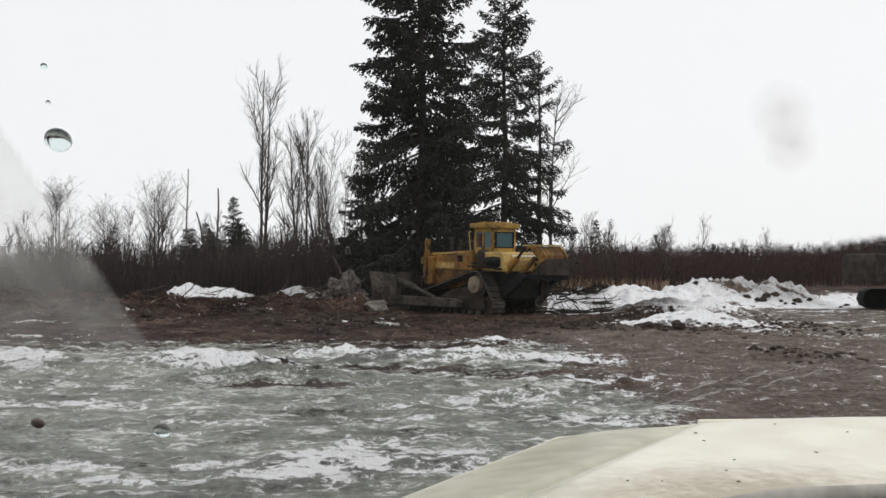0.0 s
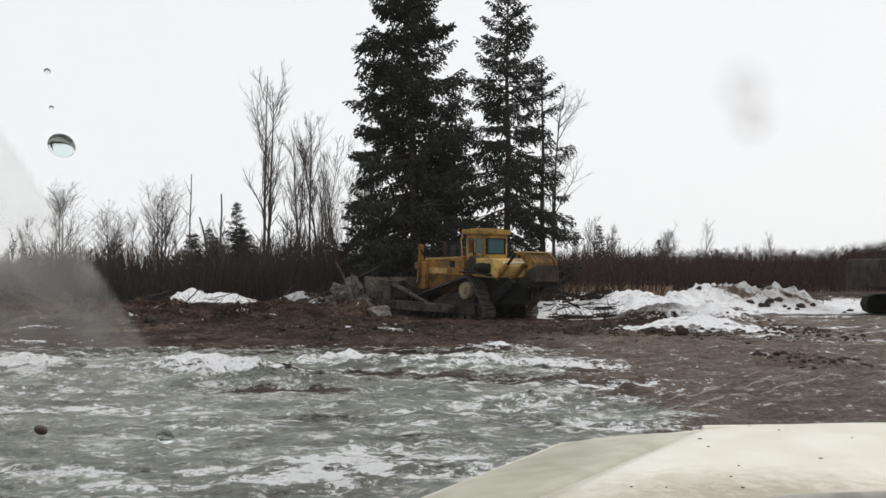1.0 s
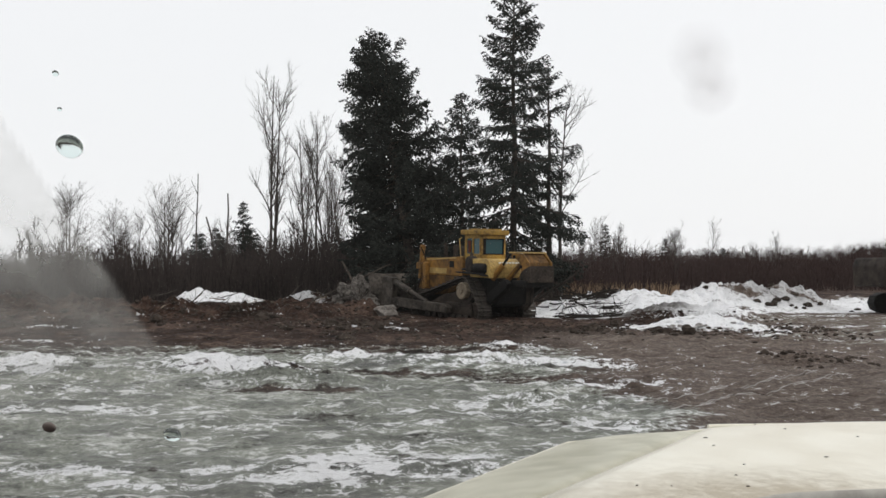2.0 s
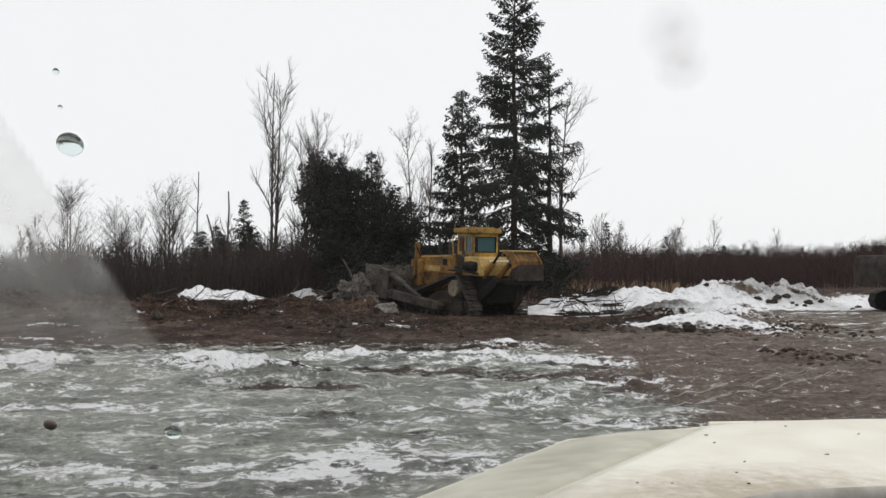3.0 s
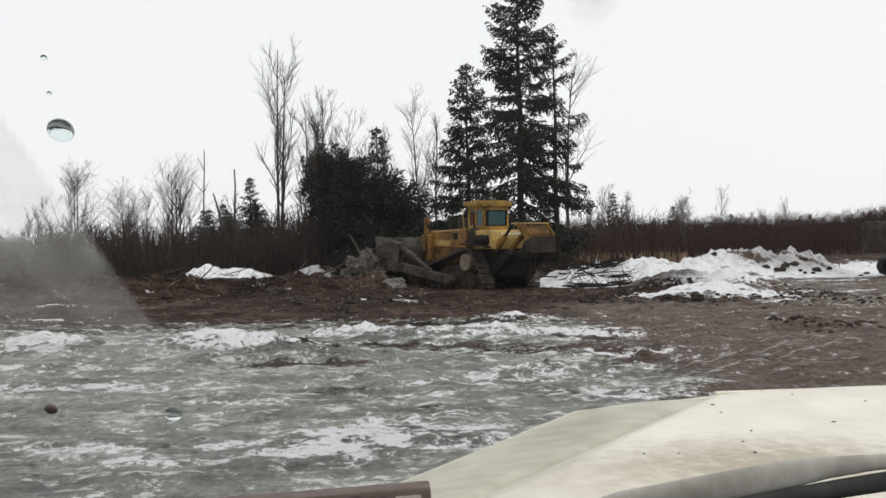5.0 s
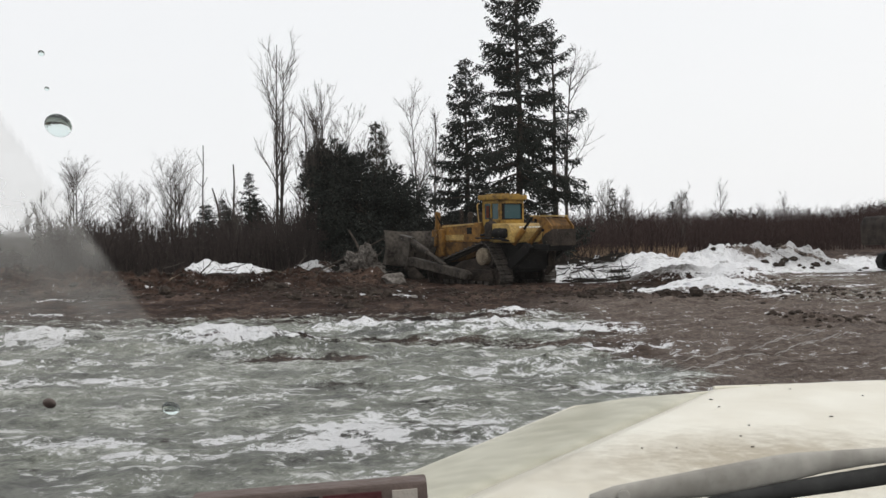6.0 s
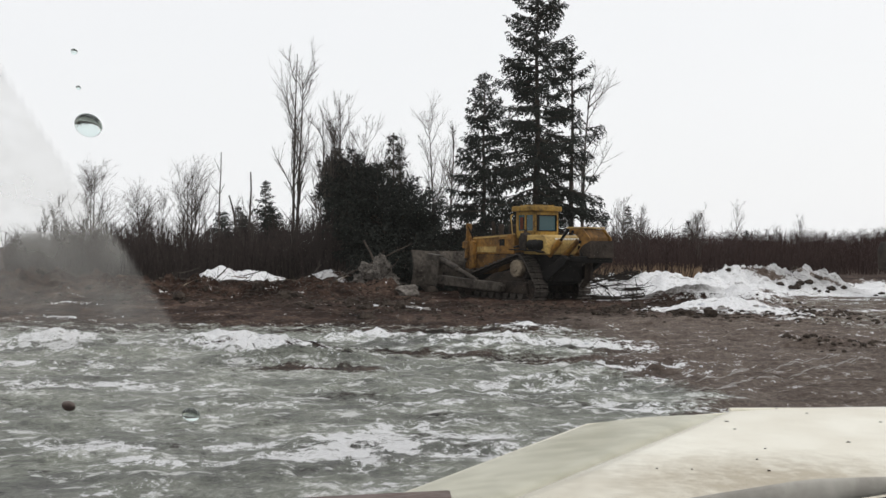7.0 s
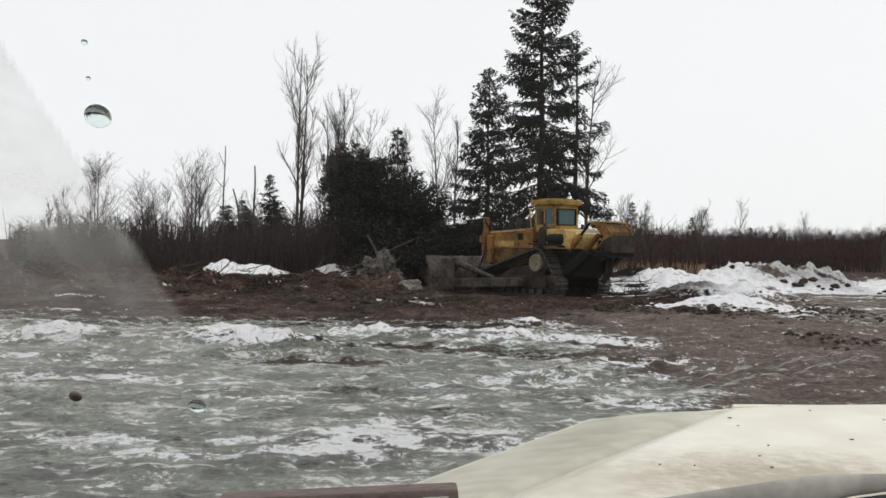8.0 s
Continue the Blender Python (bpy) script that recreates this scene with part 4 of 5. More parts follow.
def grow(st, rng, p, way, ln, r, level, spread, twist, full=1.0):
    """One branch of a bare tree and all that springs from it."""
    segs = (9, 6, 3, 2)[level]
    pts, cur, d = [p.copy()], p.copy(), way.normalized()
    for i in range(segs):
        lift = (0.0, 0.07, 0.03, 0.0)[level]
        d = (d + Vector((rng.uniform(-1, 1), rng.uniform(-1, 1), rng.uniform(-0.4, 0.9))) * twist + Vector((0, 0, lift))).normalized()
        cur = cur + d * ln / segs
        pts.append(cur.copy())
    least = (0.02, 0.012, 0.009, 0.006)[level]
    st.stem(pts, [max(least * (1 - 0.5 * i / segs), r * (1 - 0.85 * i / segs)) for i in range(segs + 1)], 6 if level == 0 else 3)
    if level >= 3:
        return
    n = (int(16 * (0.5 + 0.5 * full)), 8, 4)[level]
    for k in range(n):
        s = rng.uniform(0.32 if level == 0 else 0.18, 0.98)
        i = min(segs - 1, int(s * segs))
        q = pts[i].lerp(pts[i + 1], s * segs - i)
        az = k * 2.4 + rng.uniform(-0.6, 0.6)
        side = Vector((math.cos(az), math.sin(az), 0.0))
        turn = (pts[i + 1] - pts[i]).normalized() + side * spread * rng.uniform(0.6, 1.35)
        share = rng.uniform(0.15, 0.36) * (1.3 - 0.75 * s) * full if level == 0 else rng.uniform(0.25, 0.5)
        grow(st, rng, q, turn, ln * share, r * (0.42 if level == 0 else 0.5) * (1.1 - 0.6 * s), level + 1, spread, 0.2, full)


def bare_tree(at, h, r, seed, label, stems=1, spread=0.6, twist=0.1, lean=(0.0, 0.0), group="", material=GREY_BARK, fan=0.05, full=1.0):
    rng = random.Random(seed)
    ob = thing("bare_tree", pose(*at), label, "tree", group)
    for s in range(stems):
        st = Sticks()
        off = Vector((rng.uniform(-0.3, 0.3), rng.uniform(-0.2, 0.2), 0)) if stems > 1 else Vector((0, 0, 0))
        way = Vector((lean[0] + rng.uniform(-fan, fan) * (1 if stems > 3 else stems), lean[1] + rng.uniform(-0.05, 0.05), 1))
        grow(st, rng, Vector((0, 0, 0)), way, h, r * (1 if s == 0 else 0.8), 0, spread, twist * 0.55, full)
        fit = h * (1 if s == 0 else rng.uniform(0.72, 0.98)) / max(v.z for v in st.v)
        raw("trunk", [Vector((v.x * min(1.0, fit), v.y, v.z * fit - 0.2)) + off for v in st.v], st.f, material, ob)
    return ob


BIG_SPRUCE = conifer("big_spruce", (-0.9, 48.6, 0.0), 20.0, 3.35, 0.05, 320, 3, "very tall dark spruce with drooping boughs, pushed over by the bulldozer", droop=0.55, gap=0.3, power=0.36, spray=0.2)
conifer("tall_spruce", (2.82, 51.50, 0.0), 14.8, 3.0, 0.08, 225, 8, "tall dark spruce with gaps between its drooping boughs", droop=0.5, gap=0.28, spray=0.16, power=0.52)
conifer("ragged_spruce", (4.51, 52.50, 0.0), 11.2, 1.95, 0.14, 64, 12, "thin ragged spruce with few boughs", droop=0.5, gap=0.42, spray=0.16, power=0.45)
conifer("young_spruce", (0.45, 56.00, 0.0), 10.6, 2.6, 0.06, 170, 21, "middle-sized dark spruce behind the clearing", droop=0.15, gap=0.3, spray=0.17, power=0.72)
conifer("young_spruce", (-4.34, 60.00, 0.0), 8.0, 2.1, 0.05, 90, 25, "scrubby dark spruce among bare trees", needle=DRY_NEEDLE, gap=0.2, spray=0.18)
conifer("small_spruce", (-14.17, 76.00, 0.0), 6.4, 1.9, 0.04, 110, 31, "small pointed spruce at the wood's edge", spray=0.15, power=0.95, droop=0.3)
conifer("small_spruce", (-17.84, 80.00, 0.0), 4.4, 1.5, 0.04, 80, 32, "small pointed spruce at the wood's edge", spray=0.15, power=0.95, droop=0.3)
conifer("small_spruce", (-16.14, 78.00, 0.0), 4.2, 1.6, 0.04, 80, 33, "small pointed spruce at the wood's edge", spray=0.15, power=0.95, droop=0.3)
conifer("small_spruce", (16.34, 120.00, 0.0), 6.6, 1.7, 0.05, 80, 35, "small far spruce above the brush", spray=0.15, power=0.9)
conifer("small_spruce", (26.45, 140.00, 0.0), 5.6, 1.6, 0.1, 80, 36, "small far bushy conifer above the brush", spray=0.15)
conifer("small_spruce", (36.02, 150.00, 0.0), 4.6, 1.3, 0.1, 70, 37, "small far bushy conifer above the brush", spray=0.15)

bare_tree((-10.35, 64.00, 0.0), 14.5, 0.17, 5, "tall slim bare tree with upright twigs", 2, 0.55, 0.02, (0.012, 0), fan=0.008, full=0.95)
bare_tree((-8.22, 62.00, 0.0), 10.4, 0.11, 6, "slim bare tree in a clump", 2, 0.4, 0.07, (0.0, 0), "clump of bare trees")
bare_tree((-7.68, 64.00, 0.0), 11.0, 0.11, 7, "slim bare tree in a clump", 2, 0.4, 0.08, (0.0, 0), "clump of bare trees")
bare_tree((-6.61, 63.00, 0.0), 10.4, 0.1, 8, "slim bare tree in a clump", 3, 0.42, 0.07, (0.01, 0), "clump of bare trees")
bare_tree((-6.10, 66.00, 0.0), 9.2, 0.09, 9, "slim bare tree in a clump", 2, 0.42, 0.07, (0.01, 0), "clump of bare trees")
bare_tree((-4.44, 66.00, 0.0), 9.2, 0.1, 44, "slim bare tree behind the fallen spruce", 2, 0.5, 0.07)
bare_tree((-2.02, 68.00, 0.0), 11.6, 0.13, 45, "bare tree with crooked spreading branches", 1, 0.75, 0.1, (0.02, 0), full=1.4)
bare_tree((-1.29, 66.00, 0.0), 9.8, 0.11, 46, "bare tree with crooked spreading branches", 1, 0.6, 0.09, (-0.06, 0))
bare_tree((5.37, 56.00, 0.0), 11.4, 0.13, 47, "bare tree with curved branches beside the spruce", 1, 0.95, 0.09, (0.03, 0))
bare_tree((-20.34, 80.00, 0.0), 9.0, 0.13, 48, "bare tree with a broad brushy crown", 3, 0.85, 0.04, (0.0, 0), fan=0.03, full=1.6)
bare_tree((-23.47, 80.00, 0.0), 7.2, 0.1, 49, "bare tree with a broad brushy crown", 3, 1.0, 0.04, (0.0, 0), fan=0.04, full=1.7)
bare_tree((-24.56, 72.00, 0.0), 8.2, 0.1, 50, "slender bare tree with upright branches", 2, 0.85, 0.04, (0.0, 0), fan=0.04, full=1.5)
bare_tree((-28.03, 75.00, 0.0), 5.4, 0.07, 51, "slender bare sapling at the wood's edge", 2, 0.5, 0.08)
bare_tree((-29.16, 75.00, 0.0), 5.0, 0.07, 52, "slender bare sapling at the wood's edge", 1, 0.4, 0.08)
bare_tree((34.51, 150.00, 0.0), 9.4, 0.12, 53, "far bare tree above the brush", 1, 0.6, 0.06)
bare_tree((42.80, 150.00, 0.0), 7.4, 0.1, 54, "far bare tree above the brush", 1, 0.4, 0.06)
bare_tree((40.24, 150.00, 0.0), 6.0, 0.09, 55, "far bare tree above the brush", 1, 0.8, 0.08)
bare_tree((12.86, 100.00, 0.0), 7.2, 0.08, 56, "thin far bare tree", 2, 0.5, 0.08)
bare_tree((10.67, 90.00, 0.0), 5.6, 0.07, 57, "thin far bare tree", 2, 0.6, 0.08)

# saplings and young conifers standing in the brush
SAPLING = random.Random(404)
for k in range(13):
    y = SAPLING.uniform(60, 84)
    x = y * SAPLING.uniform(-0.4, -0.06)
    bare_tree((round(x, 2), round(y, 2), 0.0), SAPLING.uniform(3.6, 5.8), 0.05, 500 + k, "thin pale sapling standing in dense brush", 1, 0.5, 0.08, (0.0, 0.0), "saplings in the brush")
for k in range(9):
    y = SAPLING.uniform(82, 112)
    x = y * SAPLING.uniform(0.1, 0.2)
    bare_tree((round(x, 2), round(y, 2), 0.0), SAPLING.uniform(4.5, 7.0), 0.06, 540 + k, "thin far bare tree above the brush", 2, 0.6, 0.08, (0.0, 0.0), "thin far trees")
for k in range(9):
    y = SAPLING.uniform(74, 90)
    x = y * SAPLING.uniform(-0.24, -0.1)
    conifer("small_spruce", (round(x, 2), round(y, 2), 0.0), SAPLING.uniform(3.2, 5.2), SAPLING.uniform(1.3, 1.8), 0.04, 80, 600 + k, "small dark spruce in the brush at the wood's edge", group="young spruces", spray=0.15, power=0.95, droop=0.3)


def snag(at, h, r, lean, seed, stubs):
    rng = random.Random(seed)
    ob = thing("dead_snag", pose(*at), "dead broken trunk without twigs", "tree")
    st = Sticks()
    pts = [Vector((lean * h * (i / 6) ** 1.2 + rng.uniform(-0.05, 0.05), 0, h * i / 6 - 0.2)) for i in range(7)]
    st.stem(pts, [r * (1 - 0.6 * i / 6) for i in range(7)], 6)
    for k in range(stubs):
        p = pts[rng.randint(2, 5)]
        st.stem([p, p + Vector((rng.uniform(-1, 1), rng.uniform(-0.4, 0.4), rng.uniform(0.2, 1.0)))], [r * 0.4, 0.012], 4)
    raw("trunk", st.v, st.f, GREY_BARK, ob)
    return ob


snag((-16.95, 74.00, 0.0), 8.4, 0.08, 0.02, 61, 4)
snag((-14.87, 74.00, 0.0), 7.1, 0.12, 0.01, 62, 2)
snag((-15.30, 75.00, 0.0), 5.6, 0.12, -0.2, 63, 3)


# ---- brush: too many stems to count ----
def brush(name, label, count, spot, tall, twigs, material, seed, thick=0.018):
    rng = random.Random(seed)
    st = Sticks()
    for _ in range(count):
        x, y = spot(rng)
        h = tall(x, y, rng)
        p = Vector((x, y, height(x, y) - 0.1))
        top = p + Vector((rng.uniform(-0.25, 0.25) * h, rng.uniform(-0.2, 0.2) * h, h))
        mid = p.lerp(top, 0.5) + Vector((rng.uniform(-0.1, 0.1) * h, 0, 0))
        st.stem([p, mid, top], [thick * 1.3, thick, thick * 0.35], 3)
        for _k in range(twigs):
            s = rng.uniform(0.25, 0.95)
            a = p.lerp(mid, s * 2) if s < 0.5 else mid.lerp(top, s * 2 - 1)
            b = a + Vector((rng.uniform(-1, 1), rng.uniform(-0.6, 0.6), rng.uniform(0.2, 1.1))) * h * rng.uniform(0.1, 0.26)
            st.stem([a, b], [thick * 0.6, thick * 0.25], 3)
    ob = raw(name, st.v, st.f, material)
    return tagged(ob, label, "brush", "", "stuff")


def left_spot(rng):
    y = rng.uniform(57, 88)
    return rng.uniform(-0.42, 0.02) * y, y


def left_tall(x, y, rng):
    n_ = noise.noise((x * 0.18, y * 0.1, 3.0))
    return max(0.7, 2.5 + 1.3 * n_ + rng.uniform(-1.5, 0.9) + 0.7 * max(0.0, 1 - abs(x / y + 0.12) / 0.08))


def right_spot(rng):
    y = rng.uniform(140, 185) if rng.random() < 0.75 else rng.uniform(95, 140)
    return rng.uniform(0.07, 0.52) * y, y


def right_tall(x, y, rng):
    n_ = 1.5 * noise.noise((x * 0.09, y * 0.05, 9.0)) + 0.5 * noise.noise((x * 0.4, 2.0, 1.0))
    t = (3.9 + 1.0 * n_ + rng.uniform(-1.5, 1.1)) * (0.55 + 0.45 * (y - 95) / 90) + 2.4 * max(0.0, min(1.0, (x / y - 0.33) * 9))
    return max(1.0, t)


brush("brushwood", "dense dark leafless brush at the wood's edge", 5200, left_spot, left_tall, 7, TWIG, 71, 0.026)
brush("brushwood", "far belt of grey-brown leafless brush", 9500, right_spot, right_tall, 6, TWIG_FAR, 72, 0.036)


def middle_spot(rng):
    y = rng.uniform(60, 96)
    return rng.uniform(-0.06, 0.2) * y, y


brush("brushwood", "thin reddish leafless brush behind the clearing", 1500, middle_spot, lambda x, y, rng: rng.uniform(1.4, 3.6), 5, TWIG_FAR, 73, 0.022)


def grass_field():
    rng = random.Random(77)
    st = Sticks()
    for _ in range(9000):
        y = rng.uniform(62, 120)
        x = rng.uniform(0.1, 0.2) * y
        p = Vector((x, y, height(x, y) - 0.03))
        st.spray(p, p + Vector((rng.uniform(-0.2, 0.2), rng.uniform(-0.2, 0.2), rng.uniform(0.4, 1.1))), rng.uniform(0.04, 0.12), Vector((1, rng.uniform(-0.5, 0.5), 0)))
    tagged(raw("dead_grass", st.v, st.f, GRASS), "strip of tawny dead grass before the far brush", "grass", "", "stuff")


grass_field()


# ---- loose things on the ground ----
def lump(name, at, size, seed, material, label, category, group="", rough=0.28, sub=3):
    bm = bmesh.new()
    bmesh.ops.create_icosphere(bm, subdivisions=sub, radius=1)
    for v in bm.verts:
        p = v.co.copy()
        k = 1 + rough * noise.noise(p * 1.3 + Vector((seed, 0, 0))) + rough * 0.5 * noise.noise(p * 3.1 + Vector((0, seed, 0))) + rough * 0.3 * noise.noise(p * 7.0) + rough * 0.15 * noise.noise(p * 16.0)
        v.co = Vector((p.x * size[0], p.y * size[1], p.z * size[2])) * k
    ob = mesh_object(name, bm, material, None, False)
    x, y = at[0], at[1]
    z = at[2] if len(at) > 2 else height(x, y) + size[2] * 0.45
    ob.matrix_world = pose(x, y, z, 0, 0, seed * 47 % 360)
    return tagged(ob, label, category, group)


lump("boulder", (-2.51, 43.00), (0.52, 0.42, 0.3), 2, ROCK, "pale muddy boulder in front of the bulldozer's blade", "boulder", rough=0.4)
lump("boulder", (-10.31, 47.50), (0.8, 0.5, 0.34), 4, CLOD, "dark boulder against the snow patch", "boulder", rough=0.4)

ROCK_RNG = random.Random(90)
for k in range(80):
    u = ROCK_RNG.random()
    if u < 0.55:
        x, y = ROCK_RNG.uniform(-17, -2), ROCK_RNG.gauss(42.5, 2.0)
    elif u < 0.65:
        x, y = ROCK_RNG.uniform(5.5, 9), ROCK_RNG.gauss(37.5, 1.2)
    else:
        x, y = ROCK_RNG.uniform(-6, 9), ROCK_RNG.uniform(30, 38)
    if (-4.5 < x < 5.0 and 39.5 < y < 50) or bump_at(x, y, SNOW_SPOTS) > 1.0:
        continue
    s = ROCK_RNG.uniform(0.06, 0.24)
    lump("clod", (x, y), (s * ROCK_RNG.uniform(0.8, 1.5), s, s * ROCK_RNG.uniform(0.5, 0.9)), k + 5, CLOD, "dark frozen clod of mud on the ground", "clod", "clods of mud", 0.5, 2)
for k in range(48):
    x, y = ROCK_RNG.choice([(8.2, 34.6), (-1.7, 35.4), (8.8, 35.4), (-1.9, 35.8), (-2.6, 37.2), (7.2, 34.6)])
    x, y = x + ROCK_RNG.gauss(0, 0.45), y + ROCK_RNG.gauss(0, 0.5)
    if -4.5 < x < 4.0 and 39 < y < 50:
        continue
    s = 0.02 + 0.1 * ROCK_RNG.random() ** 2
    lump("snow_lump", (x, y), (s * ROCK_RNG.uniform(0.9, 2.2), s, s * 0.5), k + 11, GREY_SNOW if k % 3 else SNOW, "lump of dirty snow thrown up from the yard", "snow lump", "lumps of snow", 1.0, 3)
for k in range(20):
    x, y = ROCK_RNG.gauss(13.8, 1.9), ROCK_RNG.gauss(50.0, 0.9)
    s = ROCK_RNG.uniform(0.05, 0.17)
    lump("clod", (x, y), (s * 1.3, s, s * 0.7), k + 31, CLOD, "dark frozen clod half buried in the snow bank", "clod", "clods in the snow bank", 0.5, 2)


def crumbs(name, label, category, material, seed, count, spot, lo, hi):
    """Loose crumbs lying on the ground, far too many to count."""
    rng = random.Random(seed)
    bm = bmesh.new()
    bmesh.ops.create_icosphere(bm, subdivisions=1, radius=1)
    shape, tris = [v.co.copy() for v in bm.verts], [[v.index for v in f.verts] for f in bm.faces]
    bm.free()
    verts, faces = [], []
    for _ in range(count):
        x, y = spot(rng)
        if material is CLOD and bump_at(x, y, SNOW_SPOTS) > 0.7:
            continue
        s = lo + (hi - lo) * rng.random() ** 3
        base, z = len(verts), height(x, y) + s * 0.15
        wx, wz, a = rng.uniform(0.8, 1.9), rng.uniform(0.4, 0.9), rng.uniform(0, 3.1)
        for p in shape:
            k = s * rng.uniform(0.65, 1.2)
            verts.append((x + (p.x * math.cos(a) * wx - p.y * math.sin(a)) * k, y + (p.x * math.sin(a) * wx + p.y * math.cos(a)) * k, z + p.z * k * wz))
        faces += [tuple(base + i for i in f) for f in tris]
    tagged(raw(name, verts, faces, material), label, category, "", "stuff")


def mud_spot(rng):
    u = rng.random()
    if u < 0.6:
        return rng.uniform(-19, -1.5), rng.gauss(41.5, 2.6)
    if u < 0.985:
        return rng.uniform(-4, 12), rng.gauss(35.5, 2.5)
    return rng.uniform(6.5, 8.5), rng.gauss(23.2, 0.5)


def snow_spot(rng):
    a, b, sx, sy, h = rng.choice([q for q in SNOW_SPOTS if q[1] > 17])
    return rng.gauss(a, sx * 0.8), rng.gauss(b, sy * 0.8)


crumbs("mud_crumbs", "crumbled dark frozen mud strewn over the yard", "mud", CLOD, 201, 8000, mud_spot, 0.012, 0.09)
crumbs("snow_crumbs", "crumbled dirty snow strewn over the yard", "snow", SNOW, 202, 2500, snow_spot, 0.008, 0.035)


def lug_marks():
    """Slivers of snow left between the marks of tyre lugs."""
    rng = random.Random(15)
    verts, faces = [], []
    side, along, out = Vector((0.77, -0.63, 0)), Vector((0.66, 0.75, 0)), Vector((0.75, -0.66, 0))
    for k in range(76):
        mid = Vector((2.8, 15.4, 0)).lerp(Vector((6.8, 20.4, 0)), (k // 2) / 37) + side * ((-0.3 if k % 2 else 0.3) + rng.gauss(0, 0.04))
        if rng.random() < 0.2:
            continue
        ln, w = rng.uniform(0.3, 0.6), rng.uniform(0.005, 0.012)
        base = len(verts)
        for i in range(5):
            p = mid + along * ln * (i / 4 - 0.5) + out * rng.uniform(-0.004, 0.004)
            z = height(p.x, p.y) + 0.004
            ww = w * math.sin(math.pi * (0.15 + 0.7 * i / 4))
            verts += [(p.x - out.x * ww, p.y - out.y * ww, z + 0.002), (p.x, p.y, z + 0.012), (p.x + out.x * ww, p.y + out.y * ww, z + 0.002)]
        for i in range(4):
            a = base + 3 * i
            faces += [(a, a + 1, a + 4, a + 3), (a + 1, a + 2, a + 5, a + 4)]
    tagged(raw("tyre_marks", verts, faces, GREY_SNOW), "rows of snow slivers left by tyre lugs in the mud", "tyre marks", "", "stuff")


lug_marks()


def log(a, b, r, label, seed, material=WOOD):
    rng = random.Random(seed)
    a, b = Vector(a), Vector(b)
    st = Sticks()
    pts = [a.lerp(b, i / 5) + Vector((rng.uniform(-1, 1), rng.uniform(-1, 1), rng.uniform(-1, 1))) * r * 0.8 for i in range(6)]
    pts = [p - a for p in pts]
    st.stem(pts, [r * (1 - 0.5 * i / 5) for i in range(6)], 6)
    for k in range(rng.randint(1, 4)):
        p = pts[rng.randint(1, 4)]
        st.stem([p, p + Vector((rng.uniform(-0.5, 0.5), rng.uniform(-0.3, 0.3), rng.uniform(0.05, 0.5)))], [r * 0.4, r * 0.15], 4)
    ob = raw("fallen_branch", st.v, st.f, material)
    ob.matrix_world = Matrix.Translation(a)
    return tagged(ob, label, "branch")


LOG_RNG = random.Random(17)
for k in range(84):
    x, y = (LOG_RNG.uniform(3.9, 7.2), LOG_RNG.gauss(47.4, 0.8)) if k < 52 else (LOG_RNG.uniform(4.4, 6.8), LOG_RNG.gauss(43.8, 1.0))
    z = height(x, y) + LOG_RNG.uniform(0.0, 0.14)
    ang = LOG_RNG.gauss(0.1, 0.4) + (math.pi if k % 2 else 0.0)
    ln = LOG_RNG.uniform(0.4, 1.5)
    end = (x + ln * math.cos(ang), y + ln * math.sin(ang) * 0.6)
    log((x, y, z), (*end, max(height(*end), z - 0.1) + LOG_RNG.uniform(0.0, 0.2)), LOG_RNG.uniform(0.014, 0.055), "broken wet branch in a slash heap on the snow", k, WET_BARK)
for k in range(90):
    x, y = LOG_RNG.uniform(-15, -2.5), LOG_RNG.gauss(44.6, 2.4)
    if x > -4.5 and y < 51:
        continue
    z = height(x, y) + LOG_RNG.uniform(0.0, 0.3)
    ang = LOG_RNG.uniform(0, 6.28)
    ln = LOG_RNG.uniform(0.3, 1.1)
    log((x, y, z), (x + ln * math.cos(ang), y + ln * math.sin(ang), z + LOG_RNG.uniform(-0.1, 0.35)), LOG_RNG.uniform(0.012, 0.035), "broken branch among the torn-up soil", 100 + k, GREY_BARK if k % 5 else WOOD)
log((3.6, 48.6, 0.5), (5.6, 49.0, 1.9), 0.07, "broken limb sticking up from the slash heap", 304, WET_BARK)
log((4.6, 48.2, 0.5), (4.1, 48.8, 1.6), 0.05, "broken limb sticking up from the slash heap", 305, WET_BARK)
log((4.2, 47.6, 0.55), (7.0, 47.9, 1.0), 0.09, "felled trunk lying across the slash heap", 306, WET_BARK)
log((-6.4, 46.4, 0.3), (-2.6, 47.6, 2.1), 0.05, "long leaning pole beside the root mass", 301, BARK)
log((-3.4, 45.6, 0.2), (-4.6, 47.2, 2.2), 0.08, "leaning broken trunk beside the root mass", 302, BARK)
log((-26.5, 66.0, 0.6), (-22.5, 66.0, 1.6), 0.16, "fallen trunk propped above the ground", 303, GREY_BARK)


